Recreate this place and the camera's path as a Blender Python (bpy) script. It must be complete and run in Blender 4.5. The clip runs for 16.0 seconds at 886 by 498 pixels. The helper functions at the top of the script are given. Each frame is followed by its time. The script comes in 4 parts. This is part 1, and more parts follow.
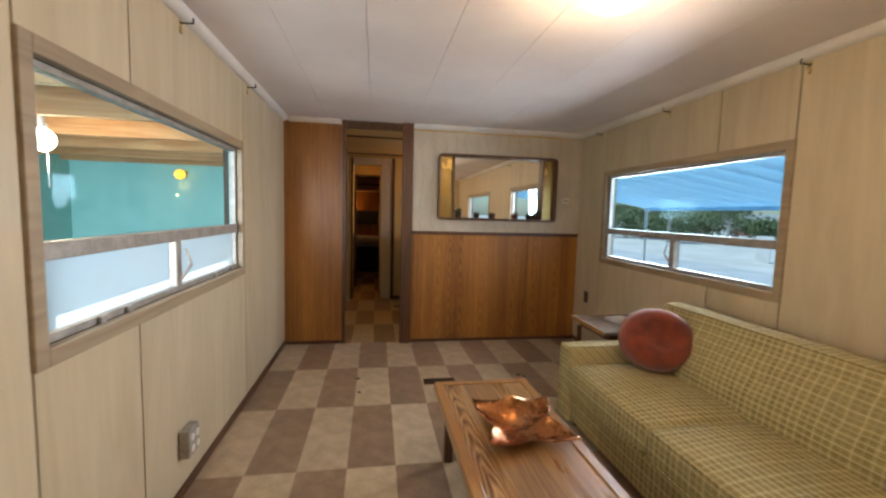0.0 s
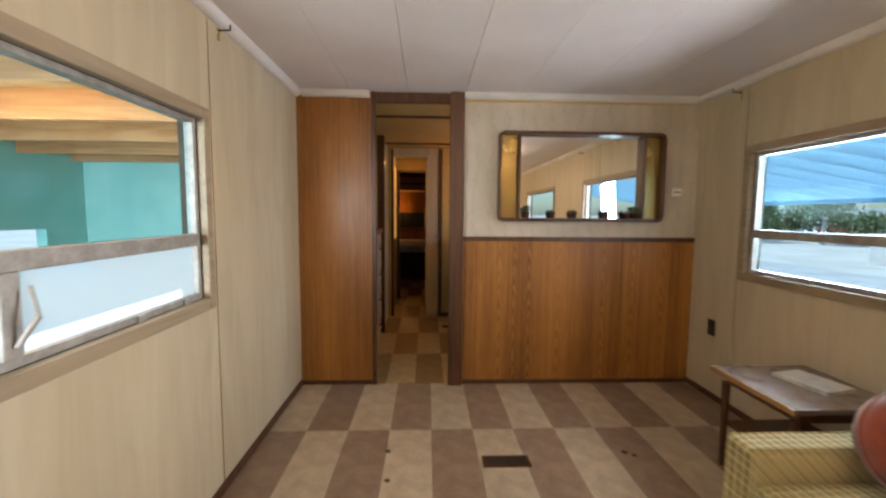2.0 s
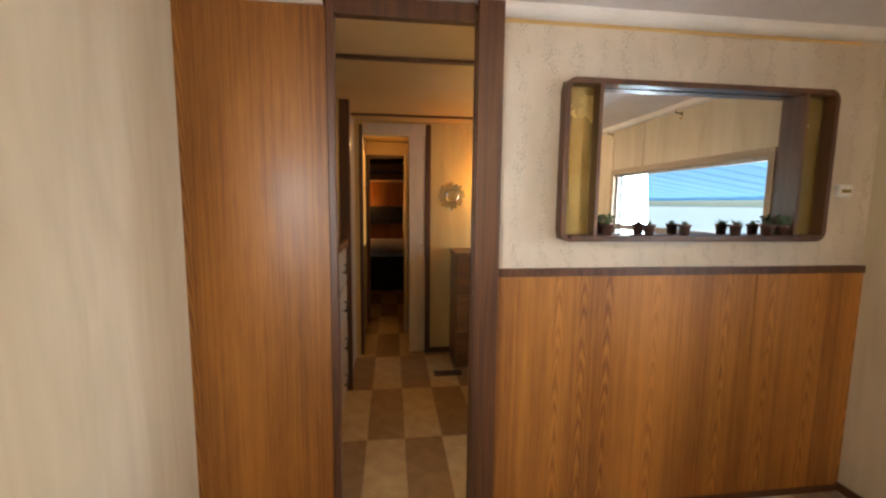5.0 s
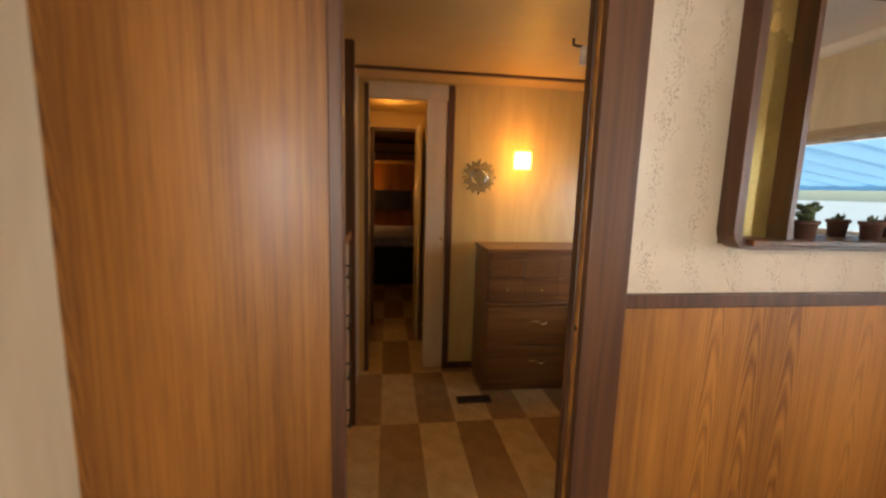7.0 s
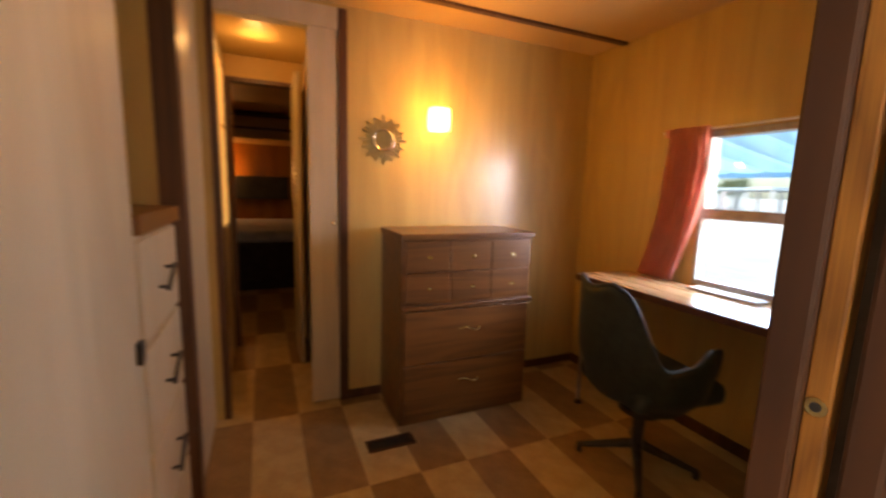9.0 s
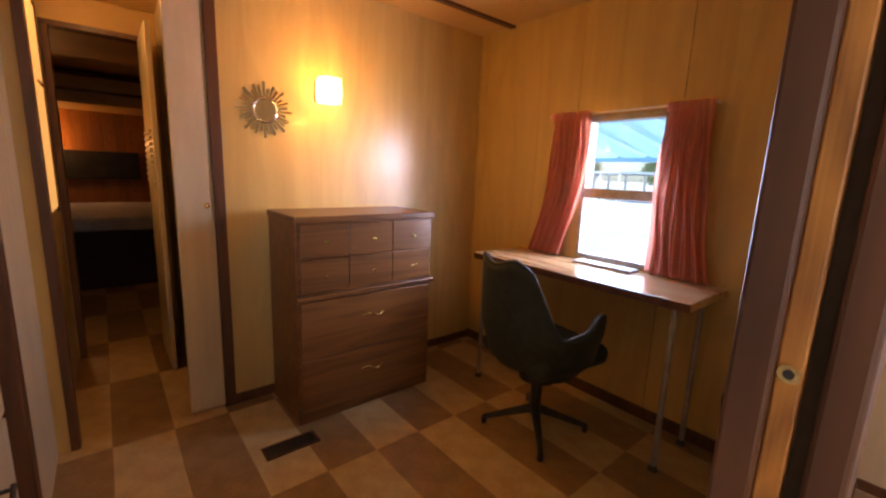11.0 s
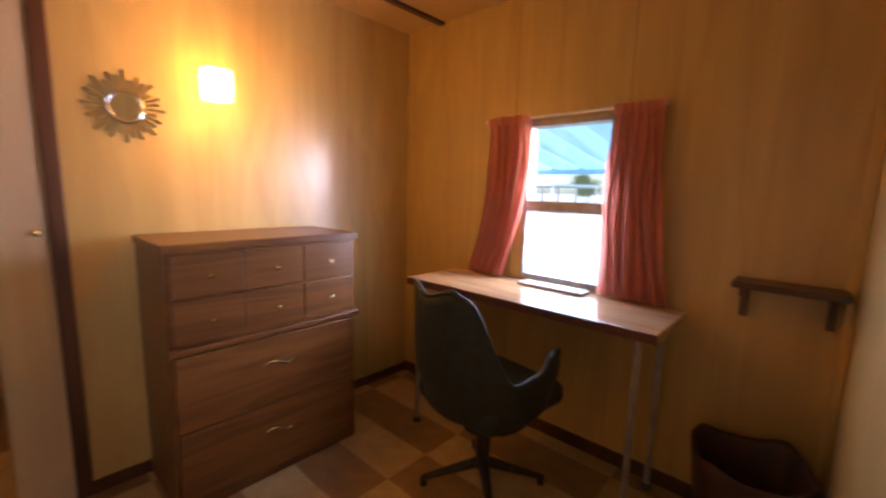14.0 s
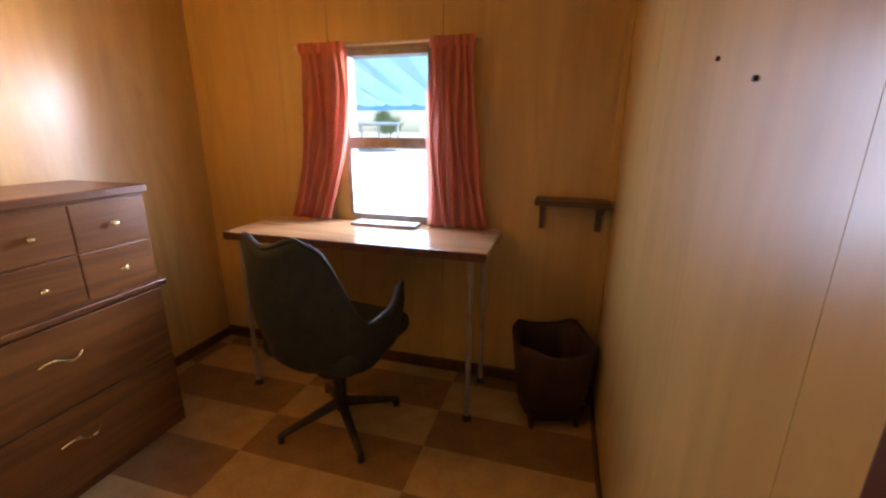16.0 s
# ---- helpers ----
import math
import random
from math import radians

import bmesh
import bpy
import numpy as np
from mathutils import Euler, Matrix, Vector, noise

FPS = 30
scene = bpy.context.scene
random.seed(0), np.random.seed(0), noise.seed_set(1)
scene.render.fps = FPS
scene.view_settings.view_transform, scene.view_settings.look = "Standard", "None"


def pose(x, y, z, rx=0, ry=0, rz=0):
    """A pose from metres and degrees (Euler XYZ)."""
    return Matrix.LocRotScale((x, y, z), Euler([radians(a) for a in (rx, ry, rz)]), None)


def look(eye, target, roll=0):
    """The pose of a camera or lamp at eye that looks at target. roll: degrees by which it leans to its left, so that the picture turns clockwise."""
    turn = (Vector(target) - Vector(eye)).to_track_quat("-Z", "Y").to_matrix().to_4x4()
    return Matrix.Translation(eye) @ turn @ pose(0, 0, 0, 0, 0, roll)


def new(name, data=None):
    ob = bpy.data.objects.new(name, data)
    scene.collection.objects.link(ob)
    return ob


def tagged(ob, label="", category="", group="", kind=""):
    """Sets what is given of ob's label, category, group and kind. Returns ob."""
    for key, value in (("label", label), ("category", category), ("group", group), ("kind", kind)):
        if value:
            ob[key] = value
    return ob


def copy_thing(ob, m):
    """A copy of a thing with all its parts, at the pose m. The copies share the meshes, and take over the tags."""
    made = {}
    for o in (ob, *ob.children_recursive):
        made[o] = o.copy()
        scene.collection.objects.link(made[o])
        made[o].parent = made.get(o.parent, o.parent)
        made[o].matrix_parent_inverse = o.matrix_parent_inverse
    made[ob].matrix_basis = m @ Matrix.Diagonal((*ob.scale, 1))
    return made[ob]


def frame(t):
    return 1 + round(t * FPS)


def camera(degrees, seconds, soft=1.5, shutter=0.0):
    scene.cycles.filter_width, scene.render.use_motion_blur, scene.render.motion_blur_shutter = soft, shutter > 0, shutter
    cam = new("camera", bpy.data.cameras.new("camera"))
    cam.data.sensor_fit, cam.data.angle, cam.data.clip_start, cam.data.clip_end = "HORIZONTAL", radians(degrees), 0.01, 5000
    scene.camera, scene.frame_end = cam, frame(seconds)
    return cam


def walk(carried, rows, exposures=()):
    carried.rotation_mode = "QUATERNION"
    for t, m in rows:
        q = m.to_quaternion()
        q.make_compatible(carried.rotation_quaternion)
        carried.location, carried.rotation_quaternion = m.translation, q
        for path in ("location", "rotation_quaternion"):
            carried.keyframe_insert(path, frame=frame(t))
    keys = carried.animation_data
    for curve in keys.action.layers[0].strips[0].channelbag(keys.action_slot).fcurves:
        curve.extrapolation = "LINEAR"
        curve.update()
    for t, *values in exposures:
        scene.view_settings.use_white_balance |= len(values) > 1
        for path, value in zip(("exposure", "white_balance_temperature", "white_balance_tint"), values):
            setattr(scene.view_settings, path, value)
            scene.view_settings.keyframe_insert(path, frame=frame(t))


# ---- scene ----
cam = camera(94.2, 16.0, soft=2.4, shutter=0.5)
EXPO = [(0, -0.05, 6500, 11), (1.0, 0.02, 6500, 11), (3.2, 0.36, 6700, 12), (5.3, 0.62, 6900, 15), (7.5, 0.52, 7900, 18), (8.5, 0.85, 8300, 22), (9.5, 1.0, 7600, 28), (13.5, 1.05, 6900, 32), (16, 1.1, 7100, 28)]
PATH = [
    (0, (0.101, 0.254, 1.324), (0.426, 2.22, 1.15), 1.6),
    (0.5, (0.177, 0.481, 1.327), (0.412, 2.458, 1.138), 2.0),
    (1, (0.227, 0.701, 1.309), (0.372, 2.684, 1.095), 2.3),
    (1.5, (0.186, 0.999, 1.309), (0.31, 2.984, 1.098), 1.3),
    (2, (0.189, 1.294, 1.31), (0.267, 3.285, 1.138), 0.5),
    (2.5, (0.225, 1.607, 1.354), (0.197, 3.602, 1.228), 1.8),
    (3, (0.186, 1.911, 1.348), (0.179, 3.907, 1.229), 1.7),
    (3.2, (0.163, 2.025, 1.359), (0.187, 4.021, 1.234), 1.6),
    (5.3, (-0.012, 2.8, 1.411), (0.242, 4.77, 1.178), 0.6),
    (5.5, (-0.031, 2.867, 1.394), (0.191, 4.84, 1.157), 0.7),
    (6, (-0.02, 3.096, 1.404), (0.08, 5.085, 1.226), 1.8),
    (6.5, (-0.03, 3.26, 1.391), (0.055, 5.245, 1.161), 2.6),
    (7, (-0.095, 3.465, 1.381), (0.174, 5.425, 1.093), 1.6),
    (7.5, (-0.109, 3.658, 1.352), (0.321, 5.581, 1.011), 2.1),
    (8, (-0.066, 3.889, 1.352), (0.284, 5.836, 1.057), 3.5),
    (8.5, (-0.005, 4.067, 1.257), (0.361, 6.01, 0.96), 2.6),
    (8.8, (-0.03, 4.15, 1.231), (0.534, 6.052, 0.979), 1.2),
    (9, (-0.046, 4.212, 1.221), (0.751, 6.024, 0.931), 1.7),
    (9.5, (-0.07, 4.283, 1.226), (1.028, 5.924, 0.909), 1.5),
    (12, (-0.036, 4.36, 1.194), (1.231, 5.863, 0.824), 2.4),
    (12.5, (0.016, 4.43, 1.213), (1.199, 6.028, 0.995), 2.7),
    (13, (0.106, 4.472, 1.195), (1.168, 6.152, 0.969), 2.3),
    (13.5, (0.142, 4.487, 1.209), (1.329, 6.077, 0.958), 1.9),
    (14, (0.207, 4.522, 1.199), (1.669, 5.856, 0.917), 1.5),
    (14.5, (0.227, 4.586, 1.204), (1.951, 5.528, 0.83), 2.0),
    (15, (0.199, 4.605, 1.188), (2.055, 5.171, 0.702), 2.0),
    (15.5, (0.174, 4.615, 1.183), (2.039, 5.102, 0.651), 1.7),
    (16, (0.178, 4.615, 1.187), (2.026, 5.149, 0.639), 0.3),
]
walk(cam, [(t, look(eye, target, roll)) for t, eye, target, roll in PATH], EXPO)

# ---- light ----
world = bpy.data.worlds.new("sky")
scene.world = world
world.use_nodes = True
wn = world.node_tree
sky = wn.nodes.new("ShaderNodeTexSky")
sky.sky_type = "NISHITA"
sky.sun_disc = False
sky.sun_elevation, sky.sun_rotation = radians(55), radians(-72)
wn.nodes["Background"].inputs["Strength"].default_value = 0.14
wn.links.new(sky.outputs[0], wn.nodes["Background"].inputs[0])


def lamp(name, kind, m, watts, colour, size=0.05, size_y=None):
    data = bpy.data.lights.new(name, kind)
    data.energy, data.color = watts, colour
    if kind == "AREA":
        data.shape, data.size, data.size_y = "RECTANGLE", size, size_y or size
    elif kind == "POINT":
        data.shadow_soft_size = size
    ob = new(name, data)
    ob.matrix_world = m
    return ob


sun = lamp("sun", "SUN", look((-6, 2, 9), (0, 0, 0)), 4.5, (1.0, 0.97, 0.93))
sun.data.angle = radians(2)
SKYBLUE = (0.9, 0.95, 1.0)
lamp("window_light", "AREA", look((3.0, 4.0, 1.45), (-0.76, 3.2, 1.25)), 185, SKYBLUE, 1.6, 0.8)
lamp("window_light", "AREA", look((3.0, 1.15, 1.42), (-0.76, 0.0, 1.15)), 120, SKYBLUE, 1.6, 0.8)
lamp("window_light", "AREA", look((-0.772, 2.28, 1.32), (1, 2.28, 1.15)), 6.5, (0.9, 0.95, 0.92), 1.4, 0.75)
lamp("window_light", "AREA", look((1.986, 5.405, 1.15), (0, 5.3, 0.75)), 8.5, (0.5, 0.7, 1.0), 0.4, 0.7)
lamp("ceiling_bulb", "POINT", pose(0.96, 1.72, 1.93), 13, (1.0, 0.70, 0.40), 0.06)
# second bulb, out of view, added to fill the room with warm light
lamp("ceiling_bulb", "POINT", pose(0.9, -0.9, 1.98), 27, (1.0, 0.70, 0.40), 0.06)
lamp("sconce_bulb", "POINT", pose(0.87, 6.19, 1.74), 2.2, (1.0, 0.45, 0.05), 0.02)
lamp("sconce_bulb", "POINT", pose(0.87, 6.19, 1.46), 2.4, (1.0, 0.45, 0.05), 0.02)
lamp("hall_bulb", "POINT", pose(-0.05, 7.05, 2.0), 1.2, (1.0, 0.6, 0.2), 0.04)
lamp("bunk_bulb", "POINT", pose(-0.60, 11.30, 1.42), 4.0, (1.0, 0.5, 0.15), 0.03)
lamp("carport_bulb", "POINT", pose(-2.0, 3.3, 1.60), 30, (1.0, 0.75, 0.45), 0.08)
lamp("carport_day", "AREA", look((-2.6, -2.5, 1.3), (-2.3, 4.5, 1.2)), 540, (0.85, 0.95, 1.0), 3.0, 2.0)


# ---- materials ----
def shade(name, c1, c2, rough=0.5, metal=0.0, scale=8.0, stretch=(1, 1, 1), bump=0.15, fine=80.0, vary=0.0, detail=6.0, coat=0.0, gain=(0.35, 0.65)):
    m = bpy.data.materials.new(name)
    m.use_nodes = True
    n, l = m.node_tree.nodes, m.node_tree.links
    b = n["Principled BSDF"]
    tc, mp = n.new("ShaderNodeTexCoord"), n.new("ShaderNodeMapping")
    mp.inputs["Scale"].default_value = stretch
    l.new(tc.outputs["Object"], mp.inputs[0])
    big, small = n.new("ShaderNodeTexNoise"), n.new("ShaderNodeTexNoise")
    for t, sc in ((big, scale), (small, fine)):
        t.inputs["Scale"].default_value, t.inputs["Detail"].default_value = sc, detail
        l.new(mp.outputs[0], t.inputs["Vector"])
    ramp = n.new("ShaderNodeValToRGB")
    ramp.color_ramp.elements[0].position, ramp.color_ramp.elements[1].position = gain
    ramp.color_ramp.elements[0].color, ramp.color_ramp.elements[1].color = (*c1, 1), (*c2, 1)
    mix = n.new("ShaderNodeMath")
    mix.operation = "MULTIPLY_ADD"
    mix.inputs[1].default_value = 0.3
    l.new(small.outputs["Fac"], mix.inputs[0])
    sub = n.new("ShaderNodeMath")
    sub.operation = "MULTIPLY_ADD"
    sub.inputs[1].default_value, sub.inputs[2].default_value = 1.0, -0.15
    l.new(big.outputs["Fac"], sub.inputs[0])
    l.new(sub.outputs[0], mix.inputs[2])
    l.new(mix.outputs[0], ramp.inputs[0])
    last = ramp.outputs[0]
    if vary:
        info, hsv, mul = n.new("ShaderNodeObjectInfo"), n.new("ShaderNodeHueSaturation"), n.new("ShaderNodeMapRange")
        mul.inputs["To Min"].default_value, mul.inputs["To Max"].default_value = 1 - vary, 1 + vary
        l.new(info.outputs["Random"], mul.inputs[0])
        l.new(mul.outputs[0], hsv.inputs["Value"])
        l.new(last, hsv.inputs["Color"])
        last = hsv.outputs[0]
    l.new(last, b.inputs["Base Color"])
    rr = n.new("ShaderNodeMapRange")
    rr.inputs["To Min"].default_value, rr.inputs["To Max"].default_value = max(rough - 0.1, 0.03), min(rough + 0.1, 1)
    l.new(big.outputs["Fac"], rr.inputs[0])
    l.new(rr.outputs[0], b.inputs["Roughness"])
    b.inputs["Metallic"].default_value = metal
    b.inputs["Coat Weight"].default_value = coat
    b.inputs["Coat Roughness"].default_value = 0.22
    if bump:
        bp = n.new("ShaderNodeBump")
        bp.inputs["Strength"].default_value, bp.inputs["Distance"].default_value = bump, 0.003
        l.new(small.outputs["Fac"], bp.inputs["Height"])
        l.new(bp.outputs[0], b.inputs["Normal"])
    return m


def wood(name, dark, light, rough=0.4, coat=0.0, along=2, ring=7.0, contrast=(0.25, 0.75), bump=0.08, vary=0.0, wave=0.75):
    """Long grain along one axis with wavy figure."""
    m = shade(name, dark, light, rough, 0, 5.0, tuple(0.08 if i == along else 1.0 for i in range(3)), bump, 60.0, vary, coat=coat, gain=contrast)
    n, l = m.node_tree.nodes, m.node_tree.links
    wv = n.new("ShaderNodeTexNoise")
    mp = n.new("ShaderNodeMapping")
    mp.inputs["Scale"].default_value = tuple(0.8 if i == along else ring for i in range(3))
    l.new(n["Texture Coordinate"].outputs["Object"], mp.inputs[0])
    l.new(mp.outputs[0], wv.inputs["Vector"])
    wv.inputs["Scale"].default_value, wv.inputs["Detail"].default_value, wv.inputs["Distortion"].default_value = 1.0, 2.0, 0.9
    mult = n.new("ShaderNodeMath")
    mult.operation = "MULTIPLY"
    mult.inputs[1].default_value = 7.0
    fr = n.new("ShaderNodeMath")
    fr.operation = "PINGPONG"
    fr.inputs[1].default_value = 1.0
    l.new(wv.outputs["Fac"], mult.inputs[0])
    l.new(mult.outputs[0], fr.inputs[0])
    ramp = n["Color Ramp"]
    old = ramp.inputs[0].links[0].from_socket
    blend = n.new("ShaderNodeMix")
    blend.inputs[0].default_value = 1 - wave
    l.new(fr.outputs[0], blend.inputs[2])
    l.new(old, blend.inputs[3])
    half = n.new("ShaderNodeMix")
    half.inputs[0].default_value = 0.45
    l.new(old, half.inputs[3])
    l.new(blend.outputs[0], half.inputs[2])
    l.new(half.outputs[0], ramp.inputs[0])
    return m


def clear_glass(name, tint=(1, 1, 1), rough=0.0, trans=0.9):
    m = bpy.data.materials.new(name)
    m.use_nodes = True
    n, l = m.node_tree.nodes, m.node_tree.links
    n.clear()
    out, mx, tr, gl = (n.new(k) for k in ("ShaderNodeOutputMaterial", "ShaderNodeMixShader", "ShaderNodeBsdfTransparent", "ShaderNodeBsdfGlossy"))
    tr.inputs[0].default_value = (*tint, 1)
    gl.inputs["Roughness"].default_value = 0.02
    mx.inputs[0].default_value = 1 - trans
    l.new(tr.outputs[0], mx.inputs[1])
    l.new(gl.outputs[0], mx.inputs[2])
    l.new(mx.outputs[0], out.inputs[0])
    return m


def frosted(name, colour, see=0.5):
    m = bpy.data.materials.new(name)
    m.use_nodes = True
    n, l = m.node_tree.nodes, m.node_tree.links
    n.clear()
    out, mx, tr, gl = (n.new(k) for k in ("ShaderNodeOutputMaterial", "ShaderNodeMixShader", "ShaderNodeBsdfTranslucent", "ShaderNodeBsdfDiffuse"))
    tr.inputs[0].default_value = gl.inputs[0].default_value = (*colour, 1)
    mx.inputs[0].default_value = 1 - see
    l.new(tr.outputs[0], mx.inputs[1])
    l.new(gl.outputs[0], mx.inputs[2])
    l.new(mx.outputs[0], out.inputs[0])
    return m


def glow(name, colour, strength):
    m = bpy.data.materials.new(name)
    m.use_nodes = True
    b = m.node_tree.nodes["Principled BSDF"]
    b.inputs["Base Color"].default_value = (*colour, 1)
    b.inputs["Emission Color"].default_value = (*colour, 1)
    b.inputs["Emission Strength"].default_value = strength
    return m


def plaid(name):
    """Woven olive plaid: stripes in two directions, with thread grain."""
    m = shade(name, (0.28, 0.23, 0.085), (0.38, 0.32, 0.135), 0.95, 0, 14, bump=0.6, fine=260)
    n, l = m.node_tree.nodes, m.node_tree.links
    b, tc = n["Principled BSDF"], n["Texture Coordinate"]
    last = b.inputs["Base Color"].links[0].from_socket
    sep = n.new("ShaderNodeSeparateXYZ")
    l.new(tc.outputs["Object"], sep.inputs[0])
    depth = n.new("ShaderNodeMath")
    l.new(sep.outputs[0], depth.inputs[0])
    l.new(sep.outputs[2], depth.inputs[1])
    for src, per, ph, wide, col, amt in ((sep.outputs[1], 0.034, 0.0, 0.28, (0.66, 0.59, 0.36), 0.85), (sep.outputs[1], 0.071, 0.03, 0.17, (0.12, 0.10, 0.035), 0.42), (sep.outputs[1], 0.0125, 0.0, 0.35, (0.20, 0.17, 0.06), 0.45),
                                    (depth.outputs[0], 0.031, 0.0, 0.28, (0.66, 0.58, 0.36), 0.8), (depth.outputs[0], 0.064, 0.02, 0.18, (0.12, 0.10, 0.035), 0.38), (depth.outputs[0], 0.0115, 0.0, 0.35, (0.22, 0.18, 0.06), 0.4)):
        a = n.new("ShaderNodeMath")
        a.operation = "MULTIPLY_ADD"
        a.inputs[1].default_value, a.inputs[2].default_value = 1 / per, 50 + ph / per
        f = n.new("ShaderNodeMath")
        f.operation = "FRACT"
        c = n.new("ShaderNodeMath")
        c.operation = "LESS_THAN"
        c.inputs[1].default_value = wide
        k = n.new("ShaderNodeMath")
        k.operation = "MULTIPLY"
        k.inputs[1].default_value = amt * 0.75
        l.new(src, a.inputs[0])
        l.new(a.outputs[0], f.inputs[0])
        l.new(f.outputs[0], c.inputs[0])
        l.new(c.outputs[0], k.inputs[0])
        mx = n.new("ShaderNodeMix")
        mx.data_type = "RGBA"
        l.new(k.outputs[0], mx.inputs[0])
        l.new(last, mx.inputs[6])
        mx.inputs[7].default_value = (*col, 1)
        last = mx.outputs[2]
    l.new(last, b.inputs["Base Color"])
    return m


def veneer(name, dark, light, rough=0.48, coat=0.12, strip=0.115, along=2):
    """Plain-sliced plywood: upright strips, some with cathedral arches, some straight-grained, with fine pores."""
    m = shade(name, dark, light, rough, 0, 3.0, tuple(0.15 if k == along else 1 for k in range(3)), 0.05, 40.0, 0.04, coat=coat, gain=(0.2, 0.8))
    n, l = m.node_tree.nodes, m.node_tree.links
    tc, ramp = n["Texture Coordinate"], n["Color Ramp"]
    base = ramp.inputs[0].links[0].from_socket

    def calc(op, a, c=0.0):
        k = n.new("ShaderNodeMath")
        k.operation = op
        for slot, v in ((0, a), (1, c)):
            if isinstance(v, (int, float)):
                k.inputs[slot].default_value = v
            else:
                l.new(v, k.inputs[slot])
        return k.outputs[0]

    def grain(sx, sz, detail):
        t, mp = n.new("ShaderNodeTexNoise"), n.new("ShaderNodeMapping")
        mp.inputs["Scale"].default_value = tuple(sz if k == along else sx for k in range(3))
        t.inputs["Scale"].default_value, t.inputs["Detail"].default_value = 1.0, detail
        l.new(tc.outputs["Object"], mp.inputs[0])
        l.new(mp.outputs[0], t.inputs["Vector"])
        return t.outputs["Fac"]
    sep, rnd = n.new("ShaderNodeSeparateXYZ"), n.new("ShaderNodeTexWhiteNoise")
    rnd.noise_dimensions = "1D"
    l.new(tc.outputs["Object"], sep.inputs[0])
    u = calc("DIVIDE", calc("ADD", sep.outputs[0], calc("MULTIPLY", grain(1.5, 0.8, 1), 0.02)), strip)
    l.new(calc("FLOOR", u), rnd.inputs["W"])
    d = calc("SUBTRACT", calc("FRACT", u), 0.5)
    arch = calc("ADD", calc("MULTIPLY", calc("MULTIPLY", d, d), 26.0), calc("MULTIPLY", sep.outputs[along], 7.0))
    arch = calc("ADD", calc("ADD", arch, calc("MULTIPLY", grain(22, 5.0, 3), 1.7)), calc("MULTIPLY", rnd.outputs[0], 9.0))
    lines = calc("PINGPONG", calc("MULTIPLY", arch, 2.2), 1.0)
    straight = grain(90, 0.9, 4)
    pick = calc("MULTIPLY", calc("GREATER_THAN", rnd.outputs[0], 0.55), calc("LESS_THAN", calc("ABSOLUTE", d), 0.33))
    figure = calc("ADD", calc("MULTIPLY", pick, calc("SUBTRACT", lines, 0.55)), calc("MULTIPLY", calc("SUBTRACT", straight, 0.5), 1.5))
    pores = calc("MULTIPLY", calc("SUBTRACT", grain(420, 9.0, 2), 0.5), 0.9)
    total = calc("ADD", calc("ADD", base, calc("MULTIPLY", figure, 0.42)), calc("MULTIPLY", pores, 0.5))
    total = calc("ADD", total, calc("MULTIPLY", calc("SUBTRACT", rnd.outputs[0], 0.5), 0.22))
    l.new(total, ramp.inputs[0])
    return m


PANEL = wood("pale_panel", (0.42, 0.34, 0.22), (0.60, 0.51, 0.36), 0.42, 0.15, ring=5.0, contrast=(0.1, 0.8), vary=0.05, wave=0.4)
GAP = shade("seam_dark", (0.05, 0.035, 0.02), (0.09, 0.06, 0.04), 0.8)
WHITE = shade("white_paint", (0.66, 0.63, 0.60), (0.76, 0.73, 0.71), 0.55, scale=3, bump=0.1)
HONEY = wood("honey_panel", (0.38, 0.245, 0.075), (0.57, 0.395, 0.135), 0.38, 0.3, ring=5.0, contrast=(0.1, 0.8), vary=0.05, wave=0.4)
CEIL = shade("ceiling_board", (0.72, 0.66, 0.66), (0.82, 0.77, 0.77), 0.6, scale=1.5, bump=0.2, fine=120)
# cream board with the amber of the lamps put into its colour
AMBER = shade("lamp_tinted_cream", (0.50, 0.31, 0.11), (0.60, 0.40, 0.17), 0.5, scale=1.5, bump=0.15, fine=120)
BIRCH = veneer("birch_ply", (0.155, 0.052, 0.008), (0.41, 0.165, 0.028))
WALNUT = wood("dark_trim", (0.050, 0.017, 0.006), (0.105, 0.038, 0.013), 0.45, 0.1, ring=14)
DRESS = wood("dresser_wood", (0.095, 0.032, 0.008), (0.185, 0.070, 0.018), 0.36, 0.15, along=0, ring=12, vary=0.05)
OAK = veneer("oak_table", (0.11, 0.045, 0.014), (0.50, 0.29, 0.12), 0.28, 0.5, 0.15, 1)
OAKEDGE = wood("oak_edge", (0.28, 0.13, 0.04), (0.42, 0.22, 0.08), 0.3, 0.4, along=1, ring=14)
DESKTOP = wood("desk_laminate", (0.40, 0.23, 0.11), (0.52, 0.32, 0.17), 0.16, 0.6, along=1, ring=10)
SHELF = wood("shelf_wood", (0.06, 0.03, 0.014), (0.11, 0.055, 0.025), 0.4, along=1)
TAUPE = shade("taupe_laminate", (0.17, 0.12, 0.10), (0.25, 0.19, 0.16), 0.14, scale=10, bump=0.03, coat=0.5)
ALU = shade("aluminium", (0.27, 0.25, 0.225), (0.38, 0.355, 0.33), 0.5, 0.35, 20, bump=0.05)
CHROME = shade("chrome", (0.7, 0.7, 0.7), (0.85, 0.85, 0.85), 0.12, 1.0, 30, bump=0)
BRASS = shade("brass", (0.55, 0.42, 0.18), (0.75, 0.6, 0.3), 0.25, 1.0, 30, bump=0)
COPPER = shade("copper", (0.30, 0.10, 0.03), (0.58, 0.24, 0.085), 0.27, 1.0, 18, bump=0.1, fine=60)
BLACK = shade("black_plastic", (0.012, 0.012, 0.012), (0.03, 0.028, 0.026), 0.4, bump=0.05)
